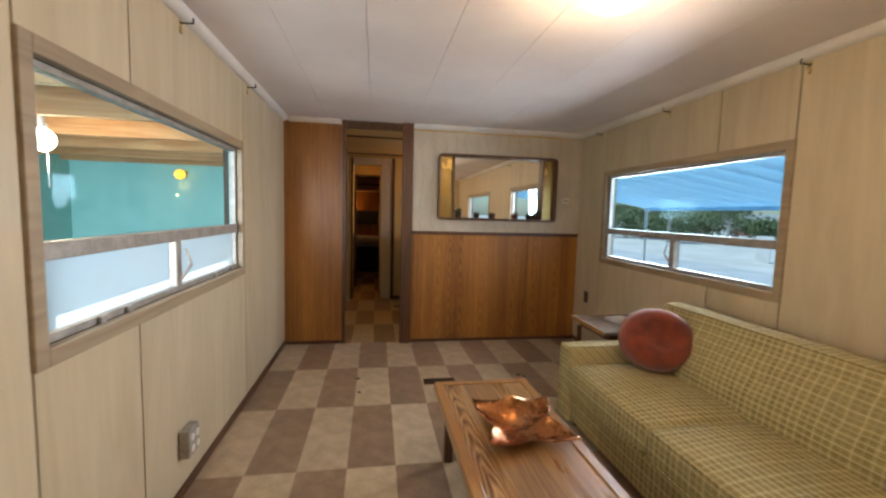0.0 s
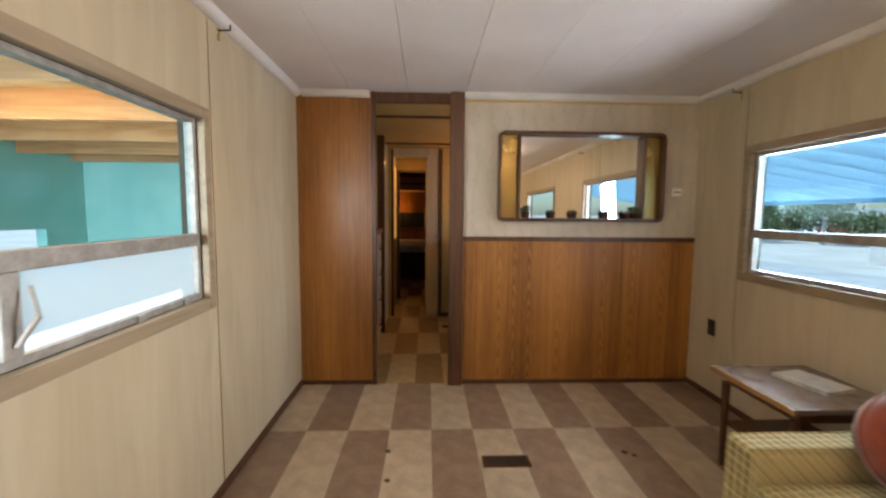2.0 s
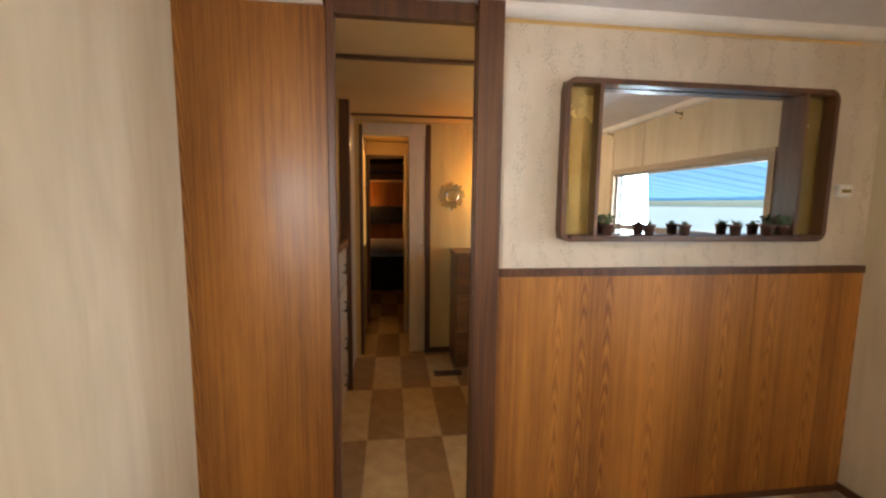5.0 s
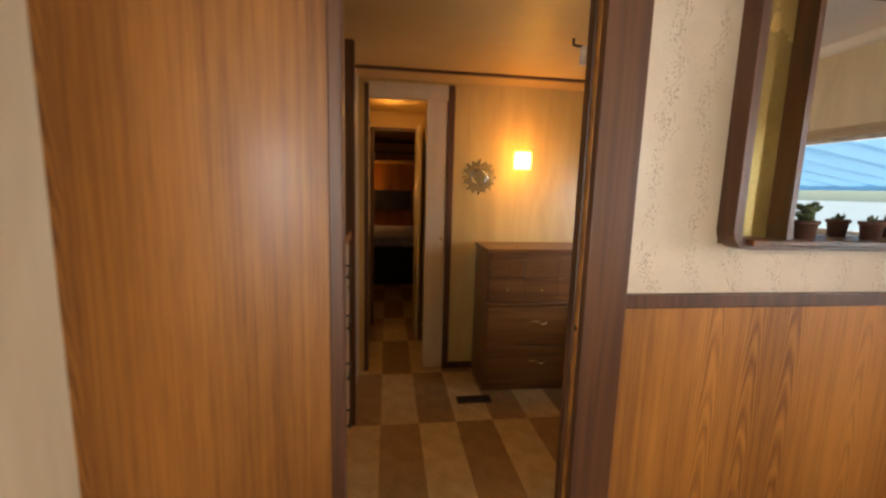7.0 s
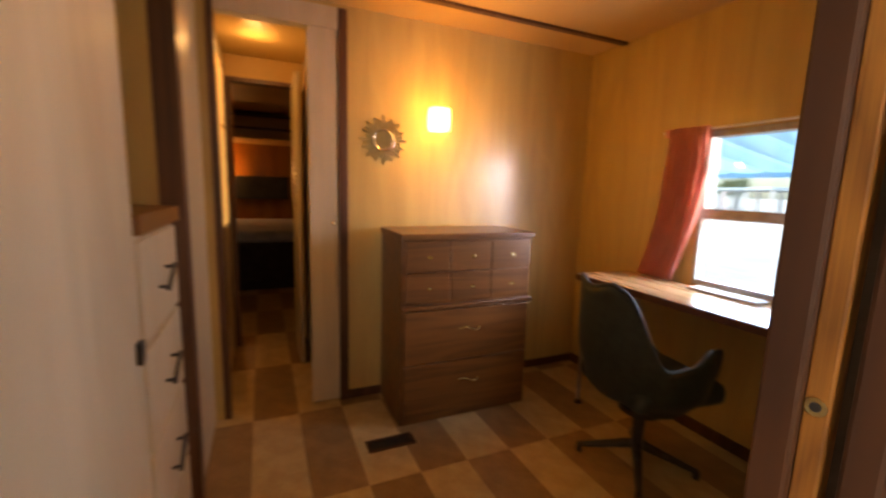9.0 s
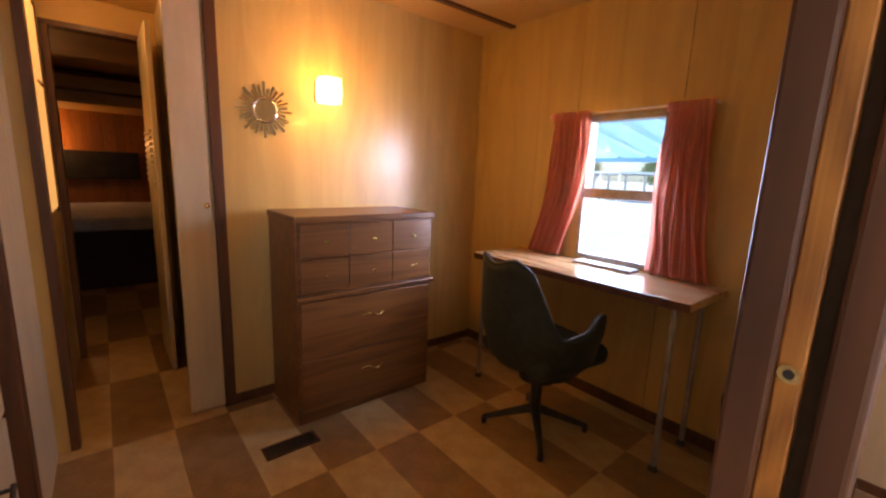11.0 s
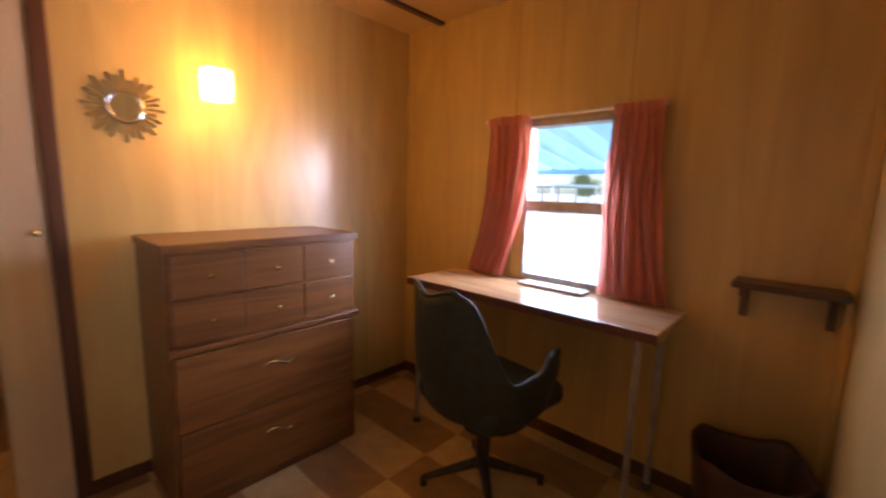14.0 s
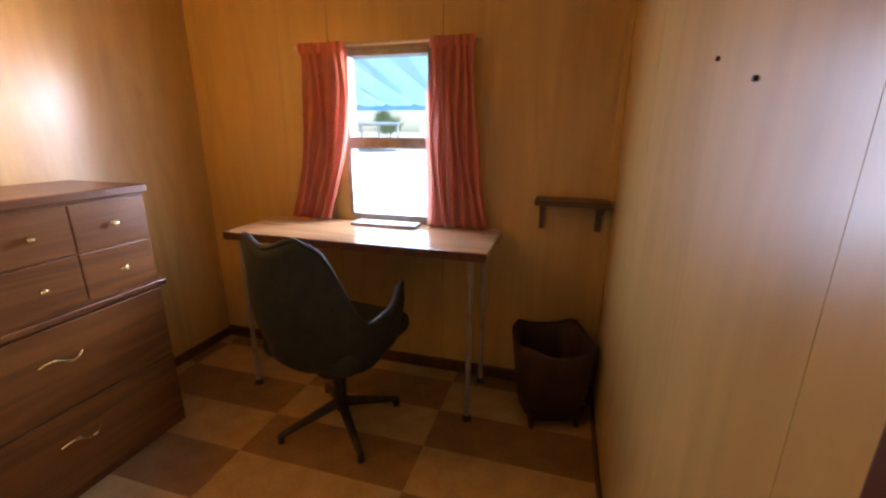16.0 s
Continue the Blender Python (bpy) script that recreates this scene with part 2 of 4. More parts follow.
CHAIRG = shade("green_vinyl", (0.012, 0.019, 0.017), (0.024, 0.034, 0.030), 0.6, scale=30, bump=0.2, fine=200)
CHAIRB = shade("base_metal", (0.03, 0.028, 0.024), (0.06, 0.055, 0.05), 0.4, 0.6, 20)
BIN = shade("brown_leather", (0.025, 0.010, 0.008), (0.05, 0.02, 0.014), 0.5, scale=12, bump=0.3)
RUST = shade("rust_velvet", (0.13, 0.016, 0.007), (0.27, 0.040, 0.013), 0.75, scale=9, bump=0.3, fine=220)
RUST.node_tree.nodes["Principled BSDF"].inputs["Sheen Weight"].default_value = 0.5
CURTAIN = shade("coral_cloth", (0.74, 0.35, 0.27), (0.84, 0.45, 0.35), 0.9, scale=10, bump=0.5, fine=300)
PLAID = plaid("olive_plaid")
cn = CURTAIN.node_tree
thin, both = cn.nodes.new("ShaderNodeBsdfTranslucent"), cn.nodes.new("ShaderNodeMixShader")
thin.inputs[0].default_value, both.inputs[0].default_value = (0.80, 0.36, 0.27, 1), 0.4
cn.links.new(cn.nodes["Principled BSDF"].outputs[0], both.inputs[1])
cn.links.new(thin.outputs[0], both.inputs[2])
cn.links.new(both.outputs[0], cn.nodes["Material Output"].inputs[0])
TILE_L = shade("tile_light", (0.40, 0.31, 0.21), (0.54, 0.43, 0.30), 0.36, scale=9, bump=0.08, fine=60, vary=0.06)
TILE_D = shade("tile_dark", (0.225, 0.150, 0.100), (0.32, 0.220, 0.150), 0.36, scale=9, bump=0.08, fine=60, vary=0.06)
TILE_L2 = shade("amber_tile_light", (0.44, 0.30, 0.135), (0.56, 0.41, 0.20), 0.34, scale=9, bump=0.08, fine=60, vary=0.06)
TILE_D2 = shade("amber_tile_dark", (0.23, 0.135, 0.055), (0.32, 0.195, 0.085), 0.34, scale=9, bump=0.08, fine=60, vary=0.06)
GLASS = clear_glass("window_glass", (0.80, 0.94, 1.0), trans=0.97)
MIRROR = shade("mirror_glass", (0.85, 0.86, 0.86), (0.88, 0.89, 0.89), 0.03, 1.0, 2, bump=0)
MIRROR.node_tree.nodes["Principled BSDF"].inputs["Roughness"].links and MIRROR.node_tree.links.remove(MIRROR.node_tree.nodes["Principled BSDF"].inputs["Roughness"].links[0])
MIRROR.node_tree.nodes["Principled BSDF"].inputs["Roughness"].default_value = 0.01
GOLDMIRROR = shade("gold_panel", (0.34, 0.23, 0.07), (0.48, 0.34, 0.12), 0.25, 0.6, 4, bump=0.02)
FROST = frosted("frosted_glass", (0.54, 0.64, 0.72), 0.7)
AMBERGLASS = frosted("amber_glass", (0.95, 0.72, 0.30), 0.7)
# emission stands in for a lamp behind the pane
PEBBLE = glow("glowing_pebbled_glass", (1.0, 0.58, 0.16), 0.34)
LITSHADE = glow("lit_glass_shade", (1.0, 0.62, 0.18), 5.0)
LITBULB = glow("lit_bulb", (1.0, 0.86, 0.66), 14.0)
LITORANGE = glow("lit_orange_bulb", (1.0, 0.36, 0.03), 3.5)
LITDIFF = glow("lit_diffuser", (1.0, 0.74, 0.36), 4.0)
TEAL = shade("teal_board", (0.29, 0.58, 0.55), (0.38, 0.67, 0.63), 0.6, scale=2, bump=0.2)
BEAM = wood("rafter_wood", (0.48, 0.21, 0.085), (0.66, 0.34, 0.16), 0.6, along=0, ring=9)
DECKING = wood("roof_boards", (0.48, 0.26, 0.11), (0.64, 0.38, 0.19), 0.7, along=1, ring=8)
CLAY = shade("clay_pot", (0.06, 0.03, 0.02), (0.13, 0.06, 0.045), 0.6, scale=20)
SUCC = shade("succulent_green", (0.03, 0.06, 0.03), (0.08, 0.12, 0.05), 0.55, scale=40)
PAPER = shade("paper", (0.6, 0.56, 0.5), (0.75, 0.72, 0.66), 0.6, scale=14, bump=0)
NAVY = shade("dark_bed_cloth", (0.012, 0.011, 0.015), (0.03, 0.026, 0.03), 0.9, scale=14)
# pale bed sheet, blue window light mixed into its colour
SHEET = shade("blue_lit_sheet", (0.30, 0.36, 0.58), (0.42, 0.48, 0.68), 0.85, scale=6)
GRASS = shade("dry_ground", (0.50, 0.49, 0.46), (0.62, 0.61, 0.58), 0.9, scale=0.6, fine=9)
ASPHALT = shade("asphalt", (0.42, 0.43, 0.44), (0.52, 0.53, 0.54), 0.85, scale=1.0, fine=20)
LEAF = shade("leaves", (0.10, 0.14, 0.06), (0.16, 0.22, 0.10), 0.7, scale=3)
BARK = shade("pale_bark", (0.38, 0.36, 0.33), (0.55, 0.53, 0.50), 0.9, scale=6)
REDPAINT = shade("red_car_paint", (0.42, 0.02, 0.03), (0.5, 0.03, 0.04), 0.2, scale=4, coat=0.8, bump=0)
BLUEROOF = shade("pale_blue_metal", (0.45, 0.56, 0.62), (0.55, 0.66, 0.72), 0.5, scale=2)
AWNING = frosted("awning_fibreglass", (0.55, 0.80, 0.92), 0.75)
SIDING = shade("pale_siding", (0.6, 0.6, 0.58), (0.72, 0.72, 0.70), 0.6, scale=3)


def wallpaper():
    """Cream paper with faint climbing sprigs in vertical stripes."""
    m = shade("sprig_wallpaper", (0.50, 0.425, 0.33), (0.60, 0.52, 0.42), 0.65, scale=4, bump=0.1, fine=160)
    n, l = m.node_tree.nodes, m.node_tree.links
    b, tc = n["Principled BSDF"], n["Texture Coordinate"]
    last = b.inputs["Base Color"].links[0].from_socket
    def math_node(op, a, c):
        k = n.new("ShaderNodeMath")
        k.operation = op
        for slot, v in ((0, a), (1, c)):
            if isinstance(v, float):
                k.inputs[slot].default_value = v
            else:
                l.new(v, k.inputs[slot])
        return k.outputs[0]
    sep = n.new("ShaderNodeSeparateXYZ")
    l.new(tc.outputs["Object"], sep.inputs[0])
    wob, patch, leaf = n.new("ShaderNodeTexNoise"), n.new("ShaderNodeTexNoise"), n.new("ShaderNodeTexVoronoi")
    wob.inputs["Scale"].default_value, patch.inputs["Scale"].default_value = 9.0, 16.0
    mp = n.new("ShaderNodeMapping")
    mp.inputs["Scale"].default_value = (34, 34, 22)
    add = n.new("ShaderNodeVectorMath")
    add.operation = "MULTIPLY_ADD"
    add.inputs[1].default_value = (0.05, 0.05, 0.05)
    for t in (wob, patch):
        l.new(tc.outputs["Object"], t.inputs["Vector"])
    l.new(wob.outputs["Color"], add.inputs[0])
    l.new(tc.outputs["Object"], add.inputs[2])
    l.new(add.outputs[0], mp.inputs[0])
    l.new(mp.outputs[0], leaf.inputs["Vector"])
    u = math_node("ADD", math_node("MULTIPLY", sep.outputs[0], 9.0), math_node("MULTIPLY", wob.outputs["Fac"], 1.1))
    off = math_node("ABSOLUTE", math_node("SUBTRACT", math_node("FRACT", u, 0.0), 0.5), 0.0)
    stem = math_node("MULTIPLY", math_node("LESS_THAN", off, 0.028), math_node("GREATER_THAN", patch.outputs["Fac"], 0.40))
    blades = math_node("MULTIPLY", math_node("LESS_THAN", off, 0.20), math_node("LESS_THAN", leaf.outputs["Distance"], 0.32))
    blades = math_node("MULTIPLY", blades, math_node("GREATER_THAN", patch.outputs["Fac"], 0.42))
    for mask, col, amt in ((stem, (0.27, 0.21, 0.15), 0.18), (blades, (0.27, 0.22, 0.16), 0.75)):
        mx = n.new("ShaderNodeMix")
        mx.data_type = "RGBA"
        l.new(math_node("MULTIPLY", mask, amt), mx.inputs[0])
        l.new(last, mx.inputs[6])
        mx.inputs[7].default_value = (*col, 1)
        last = mx.outputs[2]
    l.new(last, b.inputs["Base Color"])
    return m


PAPERWALL = wallpaper()


# ---- mesh helpers ----
def box(bm, x0, x1, y0, y1, z0, z1, bevel=0.0, seg=2):
    made = bmesh.ops.create_cube(bm, size=1, matrix=Matrix.LocRotScale(((x0 + x1) / 2, (y0 + y1) / 2, (z0 + z1) / 2), None, (abs(x1 - x0), abs(y1 - y0), abs(z1 - z0))))["verts"]
    if bevel:
        edges = list({e for v in made for e in v.link_edges})
        bmesh.ops.bevel(bm, geom=edges, offset=bevel, segments=seg, affect="EDGES", profile=0.5)
    return bm


def rod(bm, a, b, r0, r1=None, n=12):
    a, b = Vector(a), Vector(b)
    q = (b - a).to_track_quat("Z", "Y")
    bmesh.ops.create_cone(bm, cap_ends=True, segments=n, radius1=r0, radius2=r0 if r1 is None else r1, depth=(b - a).length, matrix=Matrix.LocRotScale((a + b) / 2, q, None))
    return bm


def ball(bm, c, r, scale=(1, 1, 1), u=20, v=14):
    bmesh.ops.create_uvsphere(bm, u_segments=u, v_segments=v, radius=r, matrix=Matrix.LocRotScale(c, None, scale))
    return bm


def B():
    return bmesh.new()


def sheet(bm, rows, closed=False):
    """A skin over rows of points."""
    vs = [[bm.verts.new(p) for p in row] for row in rows]
    for a, b in zip(vs, vs[1:]):
        k = len(a)
        for i in range(k if closed else k - 1):
            bm.faces.new((a[i], a[(i + 1) % k], b[(i + 1) % k], b[i]))
    return bm


def part(name, bm, material, parent=None, label="", smooth=False):
    me = bpy.data.meshes.new(name)
    bmesh.ops.recalc_face_normals(bm, faces=bm.faces)
    if smooth:
        for f in bm.faces:
            f.smooth = True
    bm.to_mesh(me)
    bm.free()
    me.materials.append(material)
    ob = new(name, me)
    ob.parent = parent
    if label:
        tagged(ob, label)
    return ob


def thing(name, label, category, at=(0, 0, 0), turn=0, group=""):
    ob = new(name)
    ob.matrix_world = pose(*at, 0, 0, turn)
    return tagged(ob, label, category, group)


def setting(name, bm, material, label="", category="", smooth=False):
    return tagged(part(name, bm, material, None, label, smooth), label, category, kind="structure")


# ---- plan ----
XL, XR, YP, YB, H = -0.76, 2.24, 4.38, 6.48, 2.185
BX, BH = 2.0, 2.125
YS = -2.0

bm = box(B(), -1.2, 2.5, YS - 0.2, 12.2, -0.12, -0.008)
floor = setting("floor", bm, GAP, "checkered vinyl tile floor in beige and brown", "floor")


def pierced(bm, x0, x1, y0, y1, z0, z1, holes):
    """A wall along y from x0 to x1 thick, with openings (ya, yb, za, zb)."""
    y = y0
    for ya, yb, za, zb in sorted(holes):
        box(bm, x0, x1, y, ya, z0, z1)
        box(bm, x0, x1, ya, yb, z0, za)
        box(bm, x0, x1, ya, yb, zb, z1)
        y = yb
    box(bm, x0, x1, y, y1, z0, z1)
    return bm


def panelled(name, x, side, y0, y1, z1, holes, seams, label, skin=None, g=0.0045):
    """Wall core with thin sheets of panelling on its room face; side is +1 if the room lies at +x."""
    core = setting(name, pierced(B(), x - side * 0.10, x - side * 0.007, y0, y1, -0.01, z1 + 0.1, holes), GAP, label, "wall")
    edges = [y0] + list(seams) + [y1]
    for a, b in zip(edges, edges[1:]):
        cuts = [(max(a, h[0]), min(b, h[1]), h[2], h[3]) for h in holes if h[1] > a + 0.01 and h[0] < b - 0.01]
        bands = sorted({a, b, *[c[0] for c in cuts], *[c[1] for c in cuts]})
        for p, q in zip(bands, bands[1:]):
            if q - p < 0.004:
                continue
            pa, qa = p + (g if p == a else 0), q - (g if q == b else 0)
            hole = [c for c in cuts if c[0] <= p + 0.001 and c[1] >= q - 0.001]
            spans = [(0.0, z1)] if not hole else [(0.0, hole[0][2]), (hole[0][3], z1)]
            for za, zb in spans:
                part("panel", box(B(), x - side * 0.007, x, pa, qa, za, zb), skin or PANEL, core)
    return core


LW = (1.47, 3.10, 0.93, 1.70)
RW = (2.14, 3.86, 0.94, 1.71)
RW2 = (-0.90, 0.85, 0.94, 1.71)
panelled("wall_west", XL, 1, YS, YP + 0.02, H, [LW], [-0.5, 0.72, 1.43, 1.915, 3.175], "pale wood-grain panelled wall with dark seams")
panelled("wall_east", XR, -1, YS, YP + 0.02, H, [RW, RW2], [-0.3, 0.9, 2.105, 2.60, 3.92], "pale wood-grain panelled wall with dark seams")
setting("wall_south", box(B(), -0.9, 2.4, YS - 0.1, YS, -0.01, H + 0.1), PANEL, "pale panelled end wall", "wall")

# living room ceiling: boards with open seams
bm = B()
edges = [XL - 0.05, -0.36, 0.05, 0.46, 0.87, 1.28, 1.69, XR + 0.05]
for a, b in zip(edges, edges[1:]):
    box(bm, a + 0.0015, b - 0.0015, YS, YP + 0.05, H, H + 0.02)
box(bm, XL - 0.1, XR + 0.1, YS - 0.1, YP + 0.06, H + 0.024, H + 0.06)
setting("ceiling", bm, CEIL, "white ceiling boards with thin dark seams", "ceiling")


def cove(name, a, b, nx, ny):
    """White quarter-round along the ceiling from a to b; (nx, ny) points into the room."""
    bm = B()
    rows = []
    for p in (a, b):
        row = [(p[0], p[1], H), (p[0], p[1], H - 0.045)]
        for k in range(6):
            ang = k / 5 * math.pi / 2
            row.append((p[0] + nx * 0.04 * math.sin(ang) + nx * 0.004, p[1] + ny * 0.04 * math.sin(ang) + ny * 0.004, H - 0.045 * math.cos(ang)))
        rows.append(row)
    sheet(bm, rows, True)
    return setting(name, bm, WHITE, "white painted ceiling cove trim", "trim")


cove("trim", (XL, YS), (XL, YP), 1, 0)
cove("trim", (XR, YS), (XR, YP), -1, 0)
cove("trim", (XL + 0.045, YP), (-0.225, YP), 0, -1)
cove("trim", (0.455, YP), (XR - 0.045, YP), 0, -1)
for x, s in ((XL, 1), (XR, -1)):
    setting("baseboard", box(B(), x, x + s * 0.012, YS, YP, 0, 0.045, 0.003), WALNUT, "narrow dark wood baseboard", "baseboard")

# partition between living room and bedroom: closet front, doorway, niche wall
NX0, NX1, NZ0, NZ1 = 0.72, 1.955, 1.265, 1.91
PT = YP + 0.022
bm = B()
box(bm, XL - 0.05, -0.215, YP, PT, -0.01, H + 0.02)
setting("closet_front", bm, BIRCH, "birch plywood closet end panel, varnished orange-brown", "wall")
bm = B()
box(bm, 0.455, XR + 0.05, YP + 0.004, PT - 0.001, -0.01, NZ0)
box(bm, 0.455, NX0, YP + 0.004, PT, NZ0, NZ1)
box(bm, NX1, XR + 0.05, YP + 0.004, PT, NZ0, NZ1)
box(bm, 0.455, XR + 0.05, YP + 0.004, PT, NZ1, H + 0.02)
setting("wall_partition", bm, PAPERWALL, "partition wall with faded sprig wallpaper above plywood", "wall")
wains = tagged(new("wainscot"), "varnished birch plywood wainscot below the wallpaper", "wainscot", kind="structure")
for a, b in ((0.455, 1.678), (1.682, XR)):
    part("panel", box(B(), a, b, YP - 0.008, YP + 0.004, 0.0, 1.105), BIRCH, wains)
part("cap_rail", box(B(), 0.455, XR, YP - 0.016, YP + 0.004, 1.105, 1.14, 0.003), WALNUT, wains, "brown wooden cap rail")
part("base_rail", box(B(), 0.455, XR, YP - 0.014, YP - 0.008, 0.0, 0.03), WALNUT, wains)
setting("baseboard", box(B(), XL + 0.012, -0.215, YP - 0.01, YP, 0.0, 0.03), WALNUT, "narrow dark wood baseboard", "baseboard")
# bedroom face of the partition
south = tagged(new("wall_bedroom_south"), "pale panelled wall with nails and thin seams", "wall", kind="structure")
for a, b in ((0.455, 0.5495), (0.5505, 1.399), (1.401, BX)):
    part("panel", box(B(), a, b, PT, PT + 0.008, 0, BH), HONEY, south)

door = tagged(new("door_1"), "open doorway framed in dark varnished wood", "doorway", kind="structure")
part("jamb", box(B(), -0.218, -0.188, YP - 0.022, PT + 0.012, 0, H - 0.004, 0.004), WALNUT, door)
part("casing", box(B(), 0.355, 0.458, YP - 0.052, YP - 0.026, 0, H - 0.004, 0.004), WALNUT, door)
part("pocket_slot", box(B(), 0.376, 0.452, YP - 0.026, YP - 0.014, 0, H - 0.006), GAP, door, "dark slot of a sliding door")
part("stop", box(B(), 0.360, 0.455, YP - 0.014, YP + 0.004, 0, H - 0.004, 0.002), BIRCH, door, "orange-varnished door stop")
part("jamb", box(B(), 0.355, 0.458, YP + 0.004, YP + 0.036, 0, H - 0.004, 0.004), WALNUT, door)
part("head", box(B(), -0.188, 0.355, YP - 0.010, PT + 0.010, H - 0.075, H - 0.004, 0.003), WALNUT, door)
sp = part("strike_plate", rod(B(), (0.3585, YP - 0.005, 1.055), (0.360, YP - 0.005, 1.055), 0.008, n=16), BRASS, door, "tarnished round brass strike plate")
part("hole", rod(B(), (0.3575, YP - 0.005, 1.055), (0.3585, YP - 0.005, 1.055), 0.004, n=10), BLACK, sp)

# bedroom shell
BWIN = (5.19, 5.62, 0.775, 1.54)
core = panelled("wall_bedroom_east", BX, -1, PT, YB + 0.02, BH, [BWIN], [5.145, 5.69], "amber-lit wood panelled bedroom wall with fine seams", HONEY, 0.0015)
bm = B()
box(bm, 0.33, BX + 0.1, YB, YB + 0.05, -0.01, BH + 0.05)
box(bm, -0.9, -0.26, YB, YB + 0.05, -0.01, BH + 0.05)
box(bm, -0.26, 0.33, YB, YB + 0.05, 2.09, BH + 0.05)
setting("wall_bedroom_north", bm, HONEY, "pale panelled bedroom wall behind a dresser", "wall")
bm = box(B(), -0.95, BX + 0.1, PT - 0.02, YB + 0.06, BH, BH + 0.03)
setting("ceiling_bedroom", bm, AMBER, "cream ceiling board of the bedroom, amber lamplight put into its colour", "ceiling")
setting("ceiling_strip", box(B(), -0.30, BX - 0.0, 6.185, 6.225, BH - 0.014, BH, 0.003), WALNUT, "dark wooden ceiling batten", "trim")
setting("ceiling_strip", box(B(), -0.30, BX, 4.84, 4.88, BH - 0.014, BH, 0.003), WALNUT, "dark wooden ceiling batten", "trim")
setting("trim", box(B(), BX - 0.03, BX, PT + 0.008, PT + 0.035, 0, BH, 0.004), HONEY, "wooden corner trim", "trim")
for a in ((0.36, BX, YB - 0.01, YB), (0.455, BX, PT + 0.008, PT + 0.018)):
    setting("baseboard", box(B(), *a, 0, 0.05), WALNUT, "dark bedroom baseboard", "baseboard")
setting("baseboard", box(B(), BX - 0.012, BX, PT + 0.04, YB, 0, 0.06), WALNUT, "dark bedroom baseboard", "baseboard")

# passage side, built-in drawers and closet door
PX = -0.30
bm = B()
box(bm, PX - 0.05, PX, 5.80, YB, 0, BH)
setting("wall_passage", bm, PANEL, "narrow pale wall panel beside the passage", "wall")
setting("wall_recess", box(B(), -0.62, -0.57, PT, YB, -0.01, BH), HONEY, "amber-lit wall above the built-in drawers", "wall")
# added end panel; its honey colour replaces orange lamplight in the recess
setting("wall_recess_end", box(B(), -0.57, PX - 0.04, 5.742, 5.765, 0, BH), HONEY, "end panel of the drawer recess, honey colour standing in for orange lamplight", "wall")
setting("post", box(B(), PX - 0.04, PX + 0.03, 5.74, 5.81, 0, BH, 0.004), WALNUT, "dark wooden upright post", "trim")
cd = tagged(new("closet_door"), "closed pale closet door with small black latch", "door", kind="structure")
part("leaf", box(B(), PX - 0.03, PX, PT + 0.004, 5.27, 0.01, BH - 0.02, 0.003), PANEL, cd)
part("latch", box(B(), PX, PX + 0.012, 5.22, 5.25, 0.83, 0.88, 0.003), BLACK, cd, "small black latch")
chest = thing("built_in_drawers", "pale built-in chest of drawers with black pulls in a recess", "drawers")
part("carcass", box(B(), -0.565, PX - 0.012, 5.28, 5.735, 0, 1.10), PANEL, chest)
part("top", box(B(), -0.565, PX + 0.012, 5.28, 5.735, 1.10, 1.145, 0.004), BIRCH, chest, "brown wooden edge on top")
for k in range(4):
    z = 0.06 + k * 0.26
    d = part("drawer", box(B(), PX - 0.012, PX, 5.30, 5.72, z, z + 0.245, 0.004), PANEL, chest)
    p = B()
    rod(p, (PX + 0.022, 5.46, z + 0.10), (PX + 0.022, 5.56, z + 0.15), 0.006)
    rod(p, (PX, 5.47, z + 0.105), (PX + 0.022, 5.47, z + 0.105), 0.005)
    rod(p, (PX, 5.55, z + 0.145), (PX + 0.022, 5.55, z + 0.145), 0.005)
    part("pull", p, BLACK, d, "black metal pull")

# doorway at the far side of the bedroom and the hall past it
d2 = tagged(new("door_2"), "narrow open doorway to the rear hall in dark trim", "doorway", kind="structure")
part("jamb", box(B(), -0.26, -0.228, YB - 0.012, YB + 0.06, 0, 2.09, 0.003), WALNUT, d2)
part("jamb", box(B(), 0.33, 0.378, YB - 0.014, YB + 0.06, 0, 2.105, 0.003), WALNUT, d2)
part("head", box(B(), -0.228, 0.33, YB - 0.012, YB + 0.06, 2.0, 2.105, 0.003), PANEL, d2)
leaf = part("leaf", box(B(), 0.18, 0.33, YB - 0.004, YB + 0.03, 0.01, 2.0, 0.003), PANEL, d2, "pale folded door leaf")
part("knob", ball(B(), (0.30, YB - 0.012, 1.02), 0.011), BRASS, leaf)
setting("wall_hall_west", box(B(), -0.31, -0.27, YB + 0.05, 7.55, -0.01, BH), PANEL, "pale hall wall with a pebbled glass panel", "wall")
setting("wall_hall_east", box(B(), 0.26, 0.30, YB + 0.05, 7.60, -0.01, BH), PANEL, "pale hall wall", "wall")
setting("ceiling_hall", box(B(), -0.46, 0.35, YB + 0.05, 7.65, BH - 0.03, BH), AMBER, "cream hall ceiling, amber lamplight put into its colour", "ceiling")
pw = tagged(new("window_hall"), "pebbled glass panel in the hall wall, its own glow replacing a lamp behind", "glass panel", kind="structure")
# pane glows by itself, no lamp is built behind it
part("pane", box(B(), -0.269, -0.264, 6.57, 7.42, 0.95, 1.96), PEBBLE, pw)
for a in ((6.54, 6.57, 0.92, 1.99), (7.42, 7.45, 0.92, 1.99)):
    part("frame", box(B(), -0.27, -0.258, *a), WALNUT, pw)
part("towel_rail", rod(B(), (-0.25, 7.0, 1.55), (-0.25, 7.38, 1.55), 0.006), BRASS, pw)
